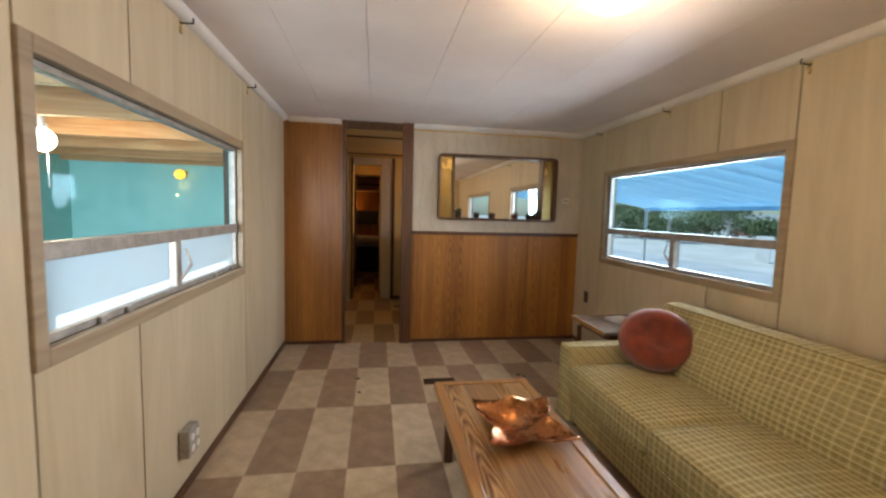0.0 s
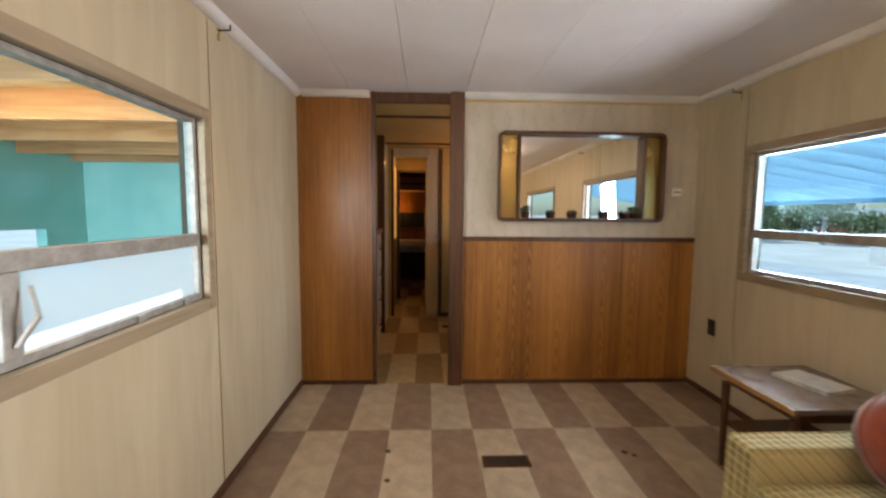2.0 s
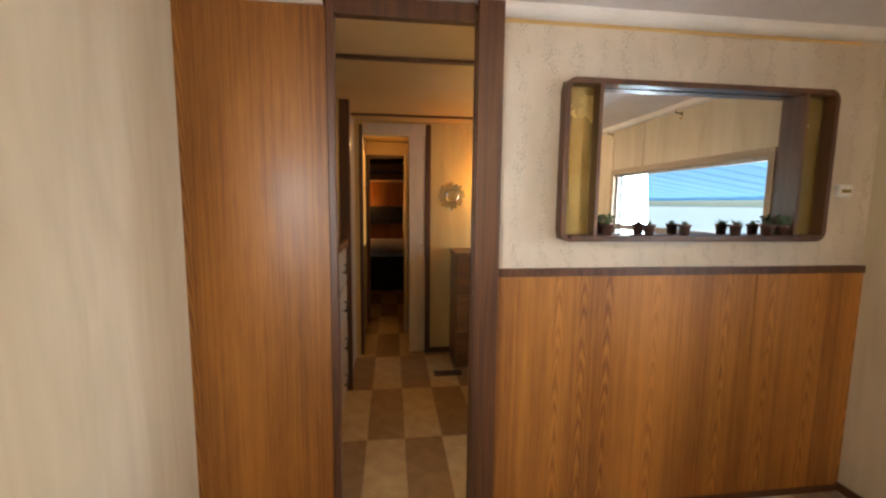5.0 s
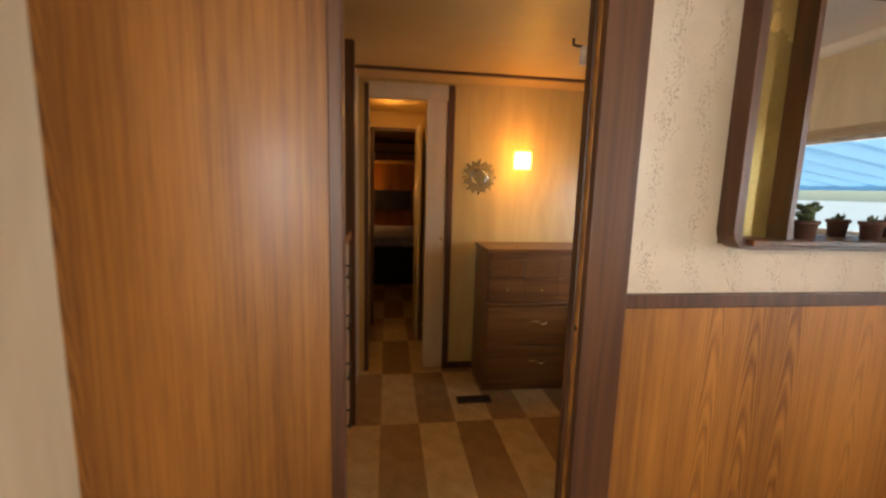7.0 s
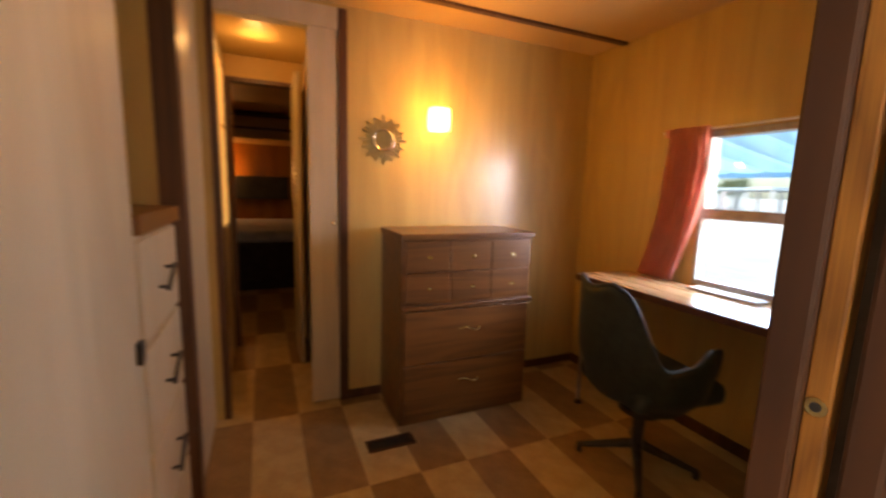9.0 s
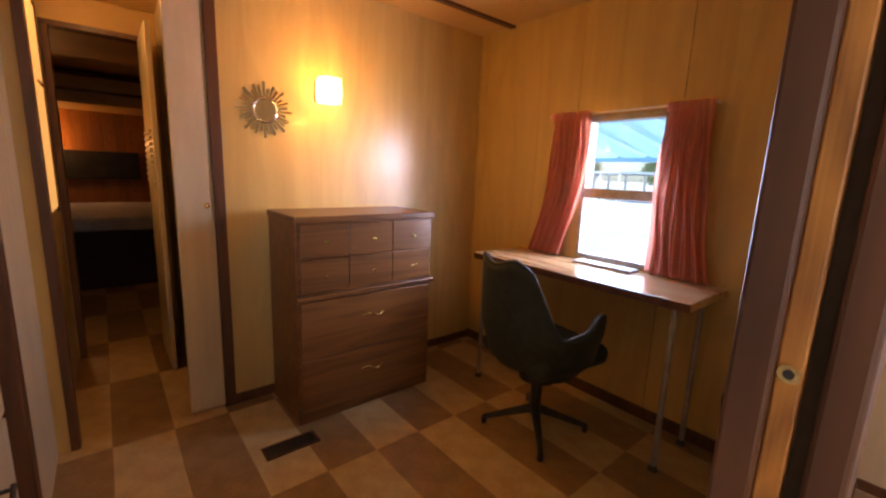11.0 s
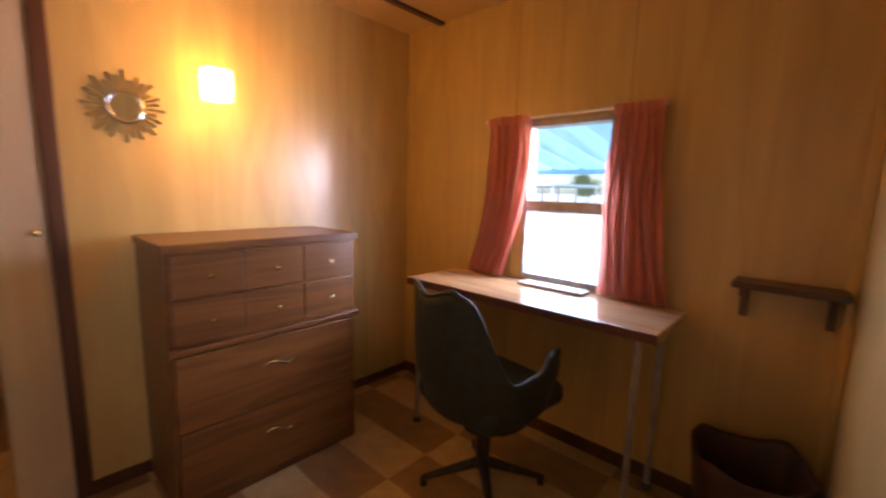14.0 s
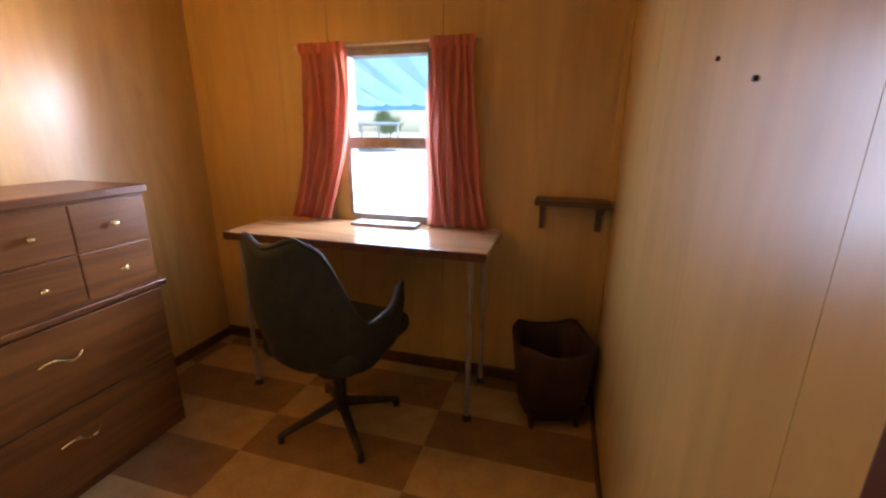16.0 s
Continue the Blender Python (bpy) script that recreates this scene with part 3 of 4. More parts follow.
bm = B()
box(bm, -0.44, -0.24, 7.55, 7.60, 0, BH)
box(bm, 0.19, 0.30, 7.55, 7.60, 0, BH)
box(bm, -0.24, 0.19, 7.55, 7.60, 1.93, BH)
setting("wall_rear", bm, AMBER, "cream wall tinted with amber lamplight, with a doorway to the rear room", "wall")
d3 = tagged(new("door_3"), "open rear doorway with a louvred leaf", "doorway", kind="structure")
part("jamb", box(B(), -0.26, -0.225, 7.53, 7.62, 0, 1.93, 0.003), WALNUT, d3)
part("head", box(B(), -0.26, 0.2, 7.53, 7.62, 1.915, 1.945, 0.003), WALNUT, d3)
leaf = part("leaf", box(B(), 0.165, 0.19, 7.05, 7.53, 0.01, 1.92, 0.003), PANEL, d3, "pale door leaf standing open")
for k in range(9):
    part("louvre", box(B(), 0.150, 0.165, 7.10, 7.40, 1.10 + k * 0.033, 1.118 + k * 0.033), PANEL, leaf)

# rear room
bm = B()
box(bm, -1.0, -0.96, 7.6, 11.6, -0.01, 2.3)
box(bm, 1.9, 1.95, 7.6, 11.6, -0.01, 2.3)
box(bm, -1.0, 1.95, 11.5, 11.6, -0.01, 2.3)
box(bm, -1.0, -0.44, 7.60, 7.64, -0.01, 2.3)
box(bm, 0.30, 1.95, 7.60, 7.64, -0.01, 2.3)
setting("wall_rear_room", bm, BIRCH, "dark wood walls of the rear room", "wall")
setting("ceiling_rear_room", box(B(), -1.0, 1.95, 7.6, 11.6, 2.2, 2.25), AMBER, "cream ceiling of the rear room, amber lamplight put into its colour", "ceiling")
bed = thing("bed", "low dark-covered bed in the rear room, pale sheet coloured blue for window light", "bed")
part("base", box(B(), -0.9, 1.2, 9.3, 11.2, 0.0, 0.55, 0.02), NAVY, bed)
part("mattress", box(B(), -0.9, 1.2, 9.28, 11.2, 0.552, 0.68, 0.04, 3), SHEET, bed)
cab = thing("overhead_cabinet", "pale lamp-tinted overhead cabinet across the rear wall with dark trim", "cabinet")
part("body", box(B(), -0.94, 1.88, 10.6, 11.49, 1.83, 2.15), AMBER, cab)
part("rail", box(B(), -0.94, 1.88, 10.58, 10.6, 2.12, 2.15), WALNUT, cab)
part("rail", box(B(), -0.94, 1.88, 10.58, 10.6, 1.95, 1.98), WALNUT, cab)
tv = thing("dark_screen", "black flat panel on the rear wall", "screen", (0, 11.45, 1.15))
part("panel", box(B(), -0.5, 0.35, 0.0, 0.05, -0.18, 0.18, 0.01), BLACK, tv)


bl = thing("bunk_lamp", "small lit amber wall lamp beside the rear bed", "lamp", (-0.60, 11.5, 1.42))
part("mount", rod(B(), (0, -0.06, 0), (0, 0, 0), 0.03), BRASS, bl)
sh = part("shade", ball(B(), (0, -0.12, 0), 0.06, (1, 1, 1.2)), LITORANGE, bl, smooth=True)
sh.visible_shadow = False


# ---- windows ----
def side_window(name, x, out, w, mull, label, frost):
    """Long window in a side wall: fixed pane above, two hopper panes below. out is the outward sign along x."""
    y0, y1, z0, z1 = w
    win = tagged(new(name), label, "window", kind="structure")
    xi, xo = x - out * 0.012, x + out * 0.10
    def bar(nm, ya, yb, za, zb, mat, xa=xi, xb=xo, lab=""):
        return part(nm, box(B(), xa, xb, ya, yb, za, zb, 0.003), mat, win, lab)
    for ya, yb, za, zb in ((y0 - 0.042, y0 + 0.004, z0 - 0.046, z1 + 0.046), (y1 - 0.004, y1 + 0.042, z0 - 0.046, z1 + 0.046), (y0 + 0.004, y1 - 0.004, z1 - 0.004, z1 + 0.046), (y0 + 0.004, y1 - 0.004, z0 - 0.046, z0 + 0.004)):
        bar("casing", ya, yb, za, zb, BEIGE, xi, x + out * 0.02, "tan wooden casing")
    zm = z0 + 0.235
    m0, m1 = x + out * 0.022, x + out * 0.06
    for ya, yb, za, zb in ((y0 + 0.004, y0 + 0.03, z0 + 0.004, z1 - 0.004), (y1 - 0.03, y1 - 0.004, z0 + 0.004, z1 - 0.004), (y0 + 0.03, y1 - 0.03, z1 - 0.025, z1 - 0.004), (y0 + 0.03, y1 - 0.03, z0 + 0.004, z0 + 0.03)):
        bar("frame", ya, yb, za, zb, ALU, m0, m1)
    bar("transom", y0 + 0.03, y1 - 0.03, zm, zm + 0.05, ALU, x + out * 0.012, m1)
    bar("mullion", mull - 0.025, mull + 0.025, z0 + 0.03, zm, ALU, x + out * 0.012, m1)
    cr = B()
    rod(cr, (x + out * 0.005, mull, z0 + 0.06), (x - out * 0.03, mull + 0.02, z0 + 0.13), 0.007)
    rod(cr, (x - out * 0.03, mull + 0.02, z0 + 0.13), (x - out * 0.005, mull + 0.03, z0 + 0.2), 0.005)
    part("crank", cr, ALU, win, "aluminium window crank")
    for ya in (y0 + 0.25, (mull + y1) / 2, y1 - 0.15, (mull + y0) / 2):
        bar("clip", ya, ya + 0.03, z0 + 0.004, z0 + 0.03, ALU, x + out * 0.008, x + out * 0.02)
    xg = x + out * 0.045
    p = part("pane", box(B(), xg - 0.002, xg + 0.002, y0 + 0.03, y1 - 0.03, zm + 0.05, z1 - 0.025), GLASS, win)
    p.visible_shadow = False
    for ya, yb in ((y0 + 0.03, mull - 0.025), (mull + 0.025, y1 - 0.03)):
        p = part("pane", box(B(), xg - 0.002, xg + 0.002, ya, yb, z0 + 0.03, zm), FROST if frost else GLASS, win)
        p.visible_shadow = False
    return win


BEIGE = wood("window_casing", (0.26, 0.19, 0.12), (0.36, 0.28, 0.18), 0.5, along=1, ring=10)
side_window("window_1", XL, -1, LW, 2.27, "long aluminium window with frosted lower panes onto a carport", True)
side_window("window_2", XR, 1, RW, 2.96, "long aluminium window onto a bright street", False)
side_window("window_3", XR, 1, RW2, 0.0, "long aluminium window onto a bright street", False)

win = tagged(new("window_4"), "small aluminium bedroom window over the desk", "window", kind="structure")
y0, y1, z0, z1 = BWIN
for nm, a in (("frame", (y0, y0 + 0.022, z0, z1)), ("frame", (y1 - 0.022, y1, z0, z1)), ("frame", (y0 + 0.022, y1 - 0.022, z1 - 0.03, z1)), ("window_sill", (y0 + 0.022, y1 - 0.022, z0, z0 + 0.025)), ("meeting_rail", (y0 + 0.022, y1 - 0.022, 1.11, 1.16))):
    part(nm, box(B(), BX - 0.008, BX + 0.07, *a, 0.003), ALU, win)
for za, zb in ((z0 + 0.025, 1.11), (1.16, z1 - 0.03)):
    p = part("pane", box(B(), BX + 0.038, BX + 0.042, y0 + 0.022, y1 - 0.022, za, zb), GLASS, win)
    p.visible_shadow = False


# ---- living room things ----
# shadow box with mirror, gold side panels and wooden fins
sb = thing("mirror_shadow_box", "wood-framed shadow box mirror with gold side panels on the partition", "mirror")
SF, SBK = YP - 0.05, YP + 0.012


def ring(x0, x1, z0, z1, r, t, y0, y1):
    """Rounded rectangular frame in the xz plane."""
    bm = B()
    loops = []
    for off, y in ((0, y0), (t, y0), (t, y1), (0, y1)):
        row = []
        for cx, cz, a0 in ((x1 - r, z1 - r, 0), (x0 + r, z1 - r, 90), (x0 + r, z0 + r, 180), (x1 - r, z0 + r, 270)):
            for k in range(6):
                a = radians(a0 + 18 * k)
                row.append((cx + (r - off) * math.cos(a), y, cz + (r - off) * math.sin(a)))
        loops.append(row)
    sheet(bm, loops + [loops[0]], True)
    bmesh.ops.remove_doubles(bm, verts=bm.verts, dist=0.0001)
    return bm


part("frame", ring(NX0 - 0.006, NX1 + 0.006, NZ0 - 0.008, NZ1 + 0.006, 0.045, 0.022, SF, YP + 0.004), WALNUT, sb, "dark wooden frame with rounded corners")
part("mirror", box(B(), 0.875, 1.80, SBK, SBK + 0.004, NZ0, NZ1), MIRROR, sb, "mirror glass")
for a, b in ((NX0, 0.86), (1.815, NX1)):
    part("side_panel", box(B(), a, b, SBK - 0.002, SBK + 0.004, NZ0, NZ1), GOLDMIRROR, sb, "gold-tinted side panel")
for a in (0.86, 1.80):
    part("fin", box(B(), a, a + 0.015, SF + 0.004, SBK, NZ0 + 0.012, NZ1 - 0.014), WALNUT, sb)
part("ledge", box(B(), NX0 + 0.03, NX1 - 0.03, SF - 0.02, SBK, NZ0 + 0.004, NZ0 + 0.018, 0.003), WALNUT, sb)


def succulent(seed, kind):
    rnd = random.Random(seed)
    pot = thing("potted_succulent", ("small clay pot with a jade succulent on the mirror ledge", "small dark pot with a rosette succulent on the mirror ledge", "small clay pot with spiky green succulent on the mirror ledge")[kind], "plant", (0, 0, 0), 0, "plants on the mirror ledge")
    bm = B()
    prof = ((0.0, 0), (0.019, 0), (0.023, 0.036), (0.027, 0.037), (0.027, 0.047), (0.022, 0.047), (0.021, 0.04), (0.0, 0.04))
    sheet(bm, [[(r * math.cos(a), r * math.sin(a), z) for a in [k * math.tau / 14 for k in range(14)]] for r, z in prof], True)
    part("pot", bm, CLAY, pot, smooth=True)
    bm = B()
    for k in range((26, 20, 16)[kind]):
        a, e = rnd.uniform(0, math.tau), rnd.uniform(0.3, 1.4)
        L = rnd.uniform(0.012, (0.048, 0.024, 0.04)[kind])
        d = Vector((math.cos(a) * math.cos(e), math.sin(a) * math.cos(e), math.sin(e)))
        p = Vector((0, 0, 0.043)) + d * L
        if kind == 0:
            rod(bm, (0, 0, 0.042), p, 0.0022, 0.0014, 5)
            ball(bm, p, 0.0075, (1.2, 0.8, 0.7), 7, 5)
        else:
            rod(bm, Vector((0, 0, 0.042)), p, 0.005, 0.0008, 6)
    part("foliage", bm, SUCC, pot)
    return pot


protos = [succulent(3, 0), succulent(5, 1), succulent(8, 2)]
spots = ((0.93, 0), (1.12, 1), (1.285, 1), (1.53, 2), (1.69, 1), (1.76, 0))
used = set()
for x, k in spots:
    m = pose(x, SF + 0.022, NZ0 + 0.018, 0, 0, x * 700 % 360)
    if k in used:
        copy_thing(protos[k], m)
    else:
        used.add(k)
        protos[k].matrix_world = m


# sofa
def cushion(x0, x1, y0, y1, z0, z1, puff=0.02, r=0.03, nx=10, ny=14):
    bm = B()
    box(bm, x0, x1, y0, y1, z0, z1, r, 3)
    bmesh.ops.subdivide_edges(bm, edges=[e for e in bm.edges if e.calc_length() > 0.15], cuts=6, use_grid_fill=True)
    cx, cy, w, d = (x0 + x1) / 2, (y0 + y1) / 2, (x1 - x0) / 2, (y1 - y0) / 2
    for v in bm.verts:
        u, t = (v.co.x - cx) / w, (v.co.y - cy) / d
        if v.co.z > (z0 + z1) / 2:
            v.co.z += puff * (1 - u * u) * (1 - t ** 4) + 0.004 * noise.noise(v.co * 9)
    return bm


sofa = thing("sofa", "long low sofa upholstered in olive green plaid weave", "sofa")
part("base", box(B(), 1.335, 2.12, 0.34, 2.62, 0.04, 0.27, 0.012), PLAID, sofa)
for y0, y1 in ((2.585, 2.715), (0.24, 0.37)):
    bm = box(B(), 1.30, 2.14, y0, y1, 0.03, 0.512, 0.022, 3)
    part("arm", bm, PLAID, sofa, smooth=False)
    bm = B()
    for y in (y0 + 0.012, y1 - 0.012):
        rod(bm, (1.302, y, 0.04), (1.302, y, 0.50), 0.005, n=6)
        rod(bm, (1.31, y, 0.511), (2.1, y, 0.511), 0.005, n=6)
    part("piping", bm, PLAID, sofa)
for y0, y1 in ((1.835, 2.582), (1.095, 1.828), (0.372, 1.088)):
    c = part("seat_cushion", cushion(1.295, 1.92, y0, y1, 0.255, 0.405, 0.025), PLAID, sofa, smooth=True)
    bm = B()
    for z in (0.268, 0.398):
        rod(bm, (1.300, y0 + 0.03, z), (1.300, y1 - 0.03, z), 0.006, n=6)
    part("piping", bm, PLAID, c)
bm = B()
rows = []
N = 48
for j in range(N + 1):
    y = 0.372 + (2.62 - 0.372) * j / N
    row = []
    for k in range(15):
        f = k / 14
        tuft = 0.0
        for ty in (0.70, 1.10, 1.48, 1.86, 2.24):
            tuft += math.exp(-((y - ty) / 0.05) ** 2 - ((f - 0.55) / 0.13) ** 2)
        x = 1.83 + 0.13 * f - 0.035 * math.sin(math.pi * min(f * 1.15, 1)) + 0.022 * tuft
        row.append((x + 0.004 * noise.noise((x * 8, y * 8, f * 5)), y, 0.36 + 0.41 * f))
    row += [(1.985, y, 0.785), (2.06, y, 0.79), (2.14, y, 0.775), (2.15, y, 0.10)]
    rows.append(row)
sheet(bm, rows)
for j in (0, N):
    bm.verts.ensure_lookup_table()
    bm.faces.new([bm.verts[j * 19 + k] for k in range(19)])
part("backrest", bm, PLAID, sofa, smooth=True)
part("piping", rod(B(), (1.968, 0.39, 0.779), (1.968, 2.61, 0.779), 0.006, n=6), PLAID, sofa)
for x in (1.38, 2.05):
    for y in (0.35, 2.6):
        part("leg", rod(B(), (x, y, 0), (x, y, 0.05), 0.018, 0.024), WALNUT, sofa)


def pillow(label, at, turn, tilt, mat):
    th = new("round_pillow")
    th.matrix_world = pose(*at, tilt, 0, turn)
    tagged(th, label, "pillow", "round pillows on the sofa")
    bm = B()
    rows = []
    for j in range(-14, 15):
        t = j / 14
        row = []
        for k in range(48):
            a = k * math.tau / 48
            ru = math.cos(t * math.pi / 2) ** 0.45 if abs(t) < 1 else 0.0
            z = 0.115 * math.copysign(abs(math.sin(t * math.pi / 2)) ** 0.9, t)
            pull = math.exp(-(ru / 0.34) ** 2)
            pleat = 0.008 * math.sin(13 * a) * (1 - ru) * 1.6
            z = z * (1 - 0.55 * pull) + math.copysign(pleat, t)
            row.append((0.213 * ru * math.cos(a), 0.186 * ru * math.sin(a), z))
        rows.append(row)
    sheet(bm, rows, True)
    bmesh.ops.remove_doubles(bm, verts=bm.verts, dist=0.0005)
    body = part("body", bm, mat, th, smooth=True)
    part("button", ball(B(), (0, 0, 0.054), 0.018, (1, 1, 0.5)), mat, th, smooth=True)
    bm = B()
    sheet(bm, [[((0.211 + 0.006 * math.cos(b)) * math.cos(a), (0.184 + 0.008 * math.cos(b)) * math.sin(a), 0.008 * math.sin(b)) for b in [i * math.tau / 6 for i in range(6)]] for a in [k * math.tau / 40 for k in range(41)]], True)
    part("piping", bm, mat, th, smooth=True)
    return th


pillow("round rust-red velvet pillow with tufted centre on the sofa", (1.775, 2.43, 0.600), -18, 64, RUST)
pillow("round orange-red velvet pillow on the sofa", (1.80, 0.86, 0.625), -80, 72, RUST)

# coffee table
tb = thing("coffee_table", "long oak coffee table with an inset grained top", "table")
TX0, TX1, TY0, TY1, TZ = 0.43, 0.955, 1.12, 2.42, 0.40
part("top", box(B(), TX0 + 0.045, TX1 - 0.045, TY0 + 0.045, TY1 - 0.045, TZ - 0.028, TZ - 0.006), OAK, tb, "bold cathedral-grain oak inset")
for a in ((TX0, TX0 + 0.045, TY0, TY1), (TX1 - 0.045, TX1, TY0, TY1), (TX0 + 0.045, TX1 - 0.045, TY0, TY0 + 0.045), (TX0 + 0.045, TX1 - 0.045, TY1 - 0.045, TY1)):
    part("edge_frame", box(B(), *a, TZ - 0.05, TZ, 0.005), OAKEDGE, tb)
for x in (TX0 + 0.07, TX1 - 0.07):
    for y in (TY0 + 0.1, TY1 - 0.1):
        part("leg", box(B(), x - 0.022, x + 0.022, y - 0.022, y + 0.022, 0, TZ - 0.05, 0.004), WALNUT, tb)
for y in (TY0 + 0.1, TY1 - 0.1):
    part("stretcher", box(B(), TX0 + 0.09, TX1 - 0.09, y - 0.012, y + 0.012, TZ - 0.10, TZ - 0.05), WALNUT, tb)

bowl = thing("copper_bowl", "folded copper sheet bowl with four pointed corners on the coffee table", "bowl", (0.735, 1.88, TZ - 0.006), 3)
bm, rows = B(), []
for i in range(25):
    row = []
    for j in range(25):
        u, w = i / 12 - 1, j / 12 - 1
        corner, side = abs(u * w), max(abs(u), abs(w))
        mid = max(0.0, side - corner) ** 1.6
        pinch = 1 - 0.34 * mid
        z = 0.003 + 0.05 * max(0.0, side - 0.3) ** 1.5 + 0.03 * corner ** 2
        if w > abs(u):
            z += 0.075 * mid
        elif abs(u) >= abs(w) and u > 0:
            z += 0.03 * mid
        elif u < 0 and abs(u) >= abs(w):
            z += 0.006 * mid
        row.append((0.185 * u * pinch + 0.02 * w * corner, 0.185 * w * pinch - 0.015 * u * corner, z + 0.0015 * noise.noise((u * 5, w * 5, 1))))
    rows.append(row)
sheet(bm, rows)
bmesh.ops.recalc_face_normals(bm, faces=bm.faces)
bmesh.ops.solidify(bm, geom=list(bm.faces), thickness=0.003)
part("body", bm, COPPER, bowl, smooth=True)

# end table
et = thing("end_table", "two-tier end table with a glossy taupe top beside the sofa", "table")
part("top", box(B(), 1.70, 2.21, 2.86, 3.36, 0.495, 0.52, 0.004), TAUPE, et)
part("edge", box(B(), 1.695, 1.70, 2.86, 3.36, 0.493, 0.518), OAKEDGE, et)
part("shelf", box(B(), 1.76, 2.18, 2.90, 3.32, 0.22, 0.24, 0.004), WALNUT, et)
part("apron", box(B(), 1.76, 2.18, 2.90, 3.32, 0.44, 0.494), WALNUT, et)
for x in (1.75, 2.17):
    for y in (2.91, 3.31):
        part("leg", rod(B(), (x, y, 0), (x, y, 0.45), 0.012, 0.02), WALNUT, et)
mg = thing("magazine", "small pale stack of magazines on the end table", "magazine", (2.02, 3.12, 0.52), 12)
for k in range(3):
    part("booklet", box(B(), -0.085, 0.085, -0.12, 0.12, k * 0.006, k * 0.006 + 0.005), PAPER, mg)


def register(label, x0, x1, y0, y1):
    v = thing("floor_vent", label, "vent")
    part("well", box(B(), x0 + 0.012, x1 - 0.012, y0 + 0.012, y1 - 0.012, 0.001, 0.003), BLACK, v)
    for a in ((x0, x1, y0, y0 + 0.014), (x0, x1, y1 - 0.014, y1), (x0, x0 + 0.014, y0 + 0.014, y1 - 0.014), (x1 - 0.014, x1, y0 + 0.014, y1 - 0.014)):
        part("frame", box(B(), *a, 0.001, 0.008), WALNUT, v)
    n = 12
    for k in range(1, n):
        x = x0 + 0.014 + (x1 - x0 - 0.028) * k / n
        part("slat", box(B(), x - 0.003, x + 0.003, y0 + 0.014, y1 - 0.014, 0.003, 0.007), CHAIRB, v)


register("dark brown metal floor register with slats", 0.49, 0.74, 3.31, 3.405)
register("dark brown metal floor register beside the dresser", 0.37, 0.60, 5.93, 6.02)

ob = thing("outlet_box", "surface-mounted grey metal outlet box with four sockets", "outlet", (XL, 2.24, 0.245))
part("box", box(B(), 0, 0.045, -0.055, 0.055, -0.065, 0.065, 0.006), ALU, ob)
for y in (-0.024, 0.024):
    for z in (-0.026, 0.026):
        part("socket", rod(B(), (0.044, y, z), (0.05, y, z), 0.017, n=14), WHITE, ob)
ob = thing("outlet", "brown plastic wall outlet", "outlet", (XR, 4.12, 0.51))
part("plate", box(B(), -0.008, 0, -0.036, 0.036, -0.058, 0.058, 0.003), BLACK, ob)
for z in (-0.022, 0.022):
    part("socket", box(B(), -0.011, -0.008, -0.016, 0.016, z - 0.014, z + 0.014), CHAIRB, ob)
ob = thing("thermostat", "small cream thermostat on the wallpaper", "thermostat", (2.08, YP + 0.004, 1.485))
part("case", box(B(), -0.036, 0.036, -0.022, 0, -0.03, 0.03, 0.006), PAPER, ob)
part("dial", box(B(), -0.024, 0.024, -0.025, -0.022, -0.008, 0.008), BRASS, ob)


def rod_hook(x, y, z, s):
    h = thing("curtain_rod_bracket", "small bent metal curtain rod bracket on the panelling", "bracket", (x, y, z), 0, "curtain rod brackets")
    part("plate", box(B(), 0, s * 0.004, -0.01, 0.01, -0.035, 0.02), BRASS, h)
    bm = B()
    rod(bm, (0, 0, 0.01), (s * 0.055, 0, 0.012), 0.004, n=8)
    rod(bm, (s * 0.055, 0, 0.010), (s * 0.055, 0, 0.034), 0.004, n=8)
    part("hook", bm, CHAIRB, h)


for y in (2.31, 3.27):
    rod_hook(XL, y, 2.115, 1)
for y in (2.07, 3.07, 3.99):
    rod_hook(XR, y, 2.105, -1)

cl = thing("ceiling_light", "round lit glass ceiling light with a brass rim", "lamp", (0.96, 1.72, H))
bm = B()
sheet(bm, [[(r * math.cos(a), r * math.sin(a), z) for a in [k * math.tau / 28 for k in range(28)]] for r, z in ((0.10, 0), (0.135, -0.02), (0.13, -0.05), (0.09, -0.08), (0.03, -0.095), (0.001, -0.097))], True)
dm = part("diffuser", bm, LITDIFF, cl, smooth=True)
dm.visible_shadow = False
part("rim", rod(B(), (0, 0, -0.018), (0, 0, -0.001), 0.15, n=28), BRASS, cl)
# out-of-view copy of the fixture for the added second bulb
copy_thing(cl, pose(0.9, -0.9, H))

# ---- bedroom things ----
dr = thing("dresser", "tall brown wooden chest of drawers with brass knobs", "dresser")
DX0, DX1, DY0, DY1 = 0.565, 1.315, 6.09, 6.46
part("carcass", box(B(), DX0, DX1, DY0, DY1, 0.0, 0.97, 0.003), DRESS, dr)
part("top", box(B(), DX0 - 0.008, DX1 + 0.008, DY0 - 0.02, DY1, 0.97, 1.0, 0.005), DRESS, dr)
part("waist_moulding", box(B(), DX0 - 0.008, DX1 + 0.008, DY0 - 0.03, DY0, 0.615, 0.64, 0.006), DRESS, dr)
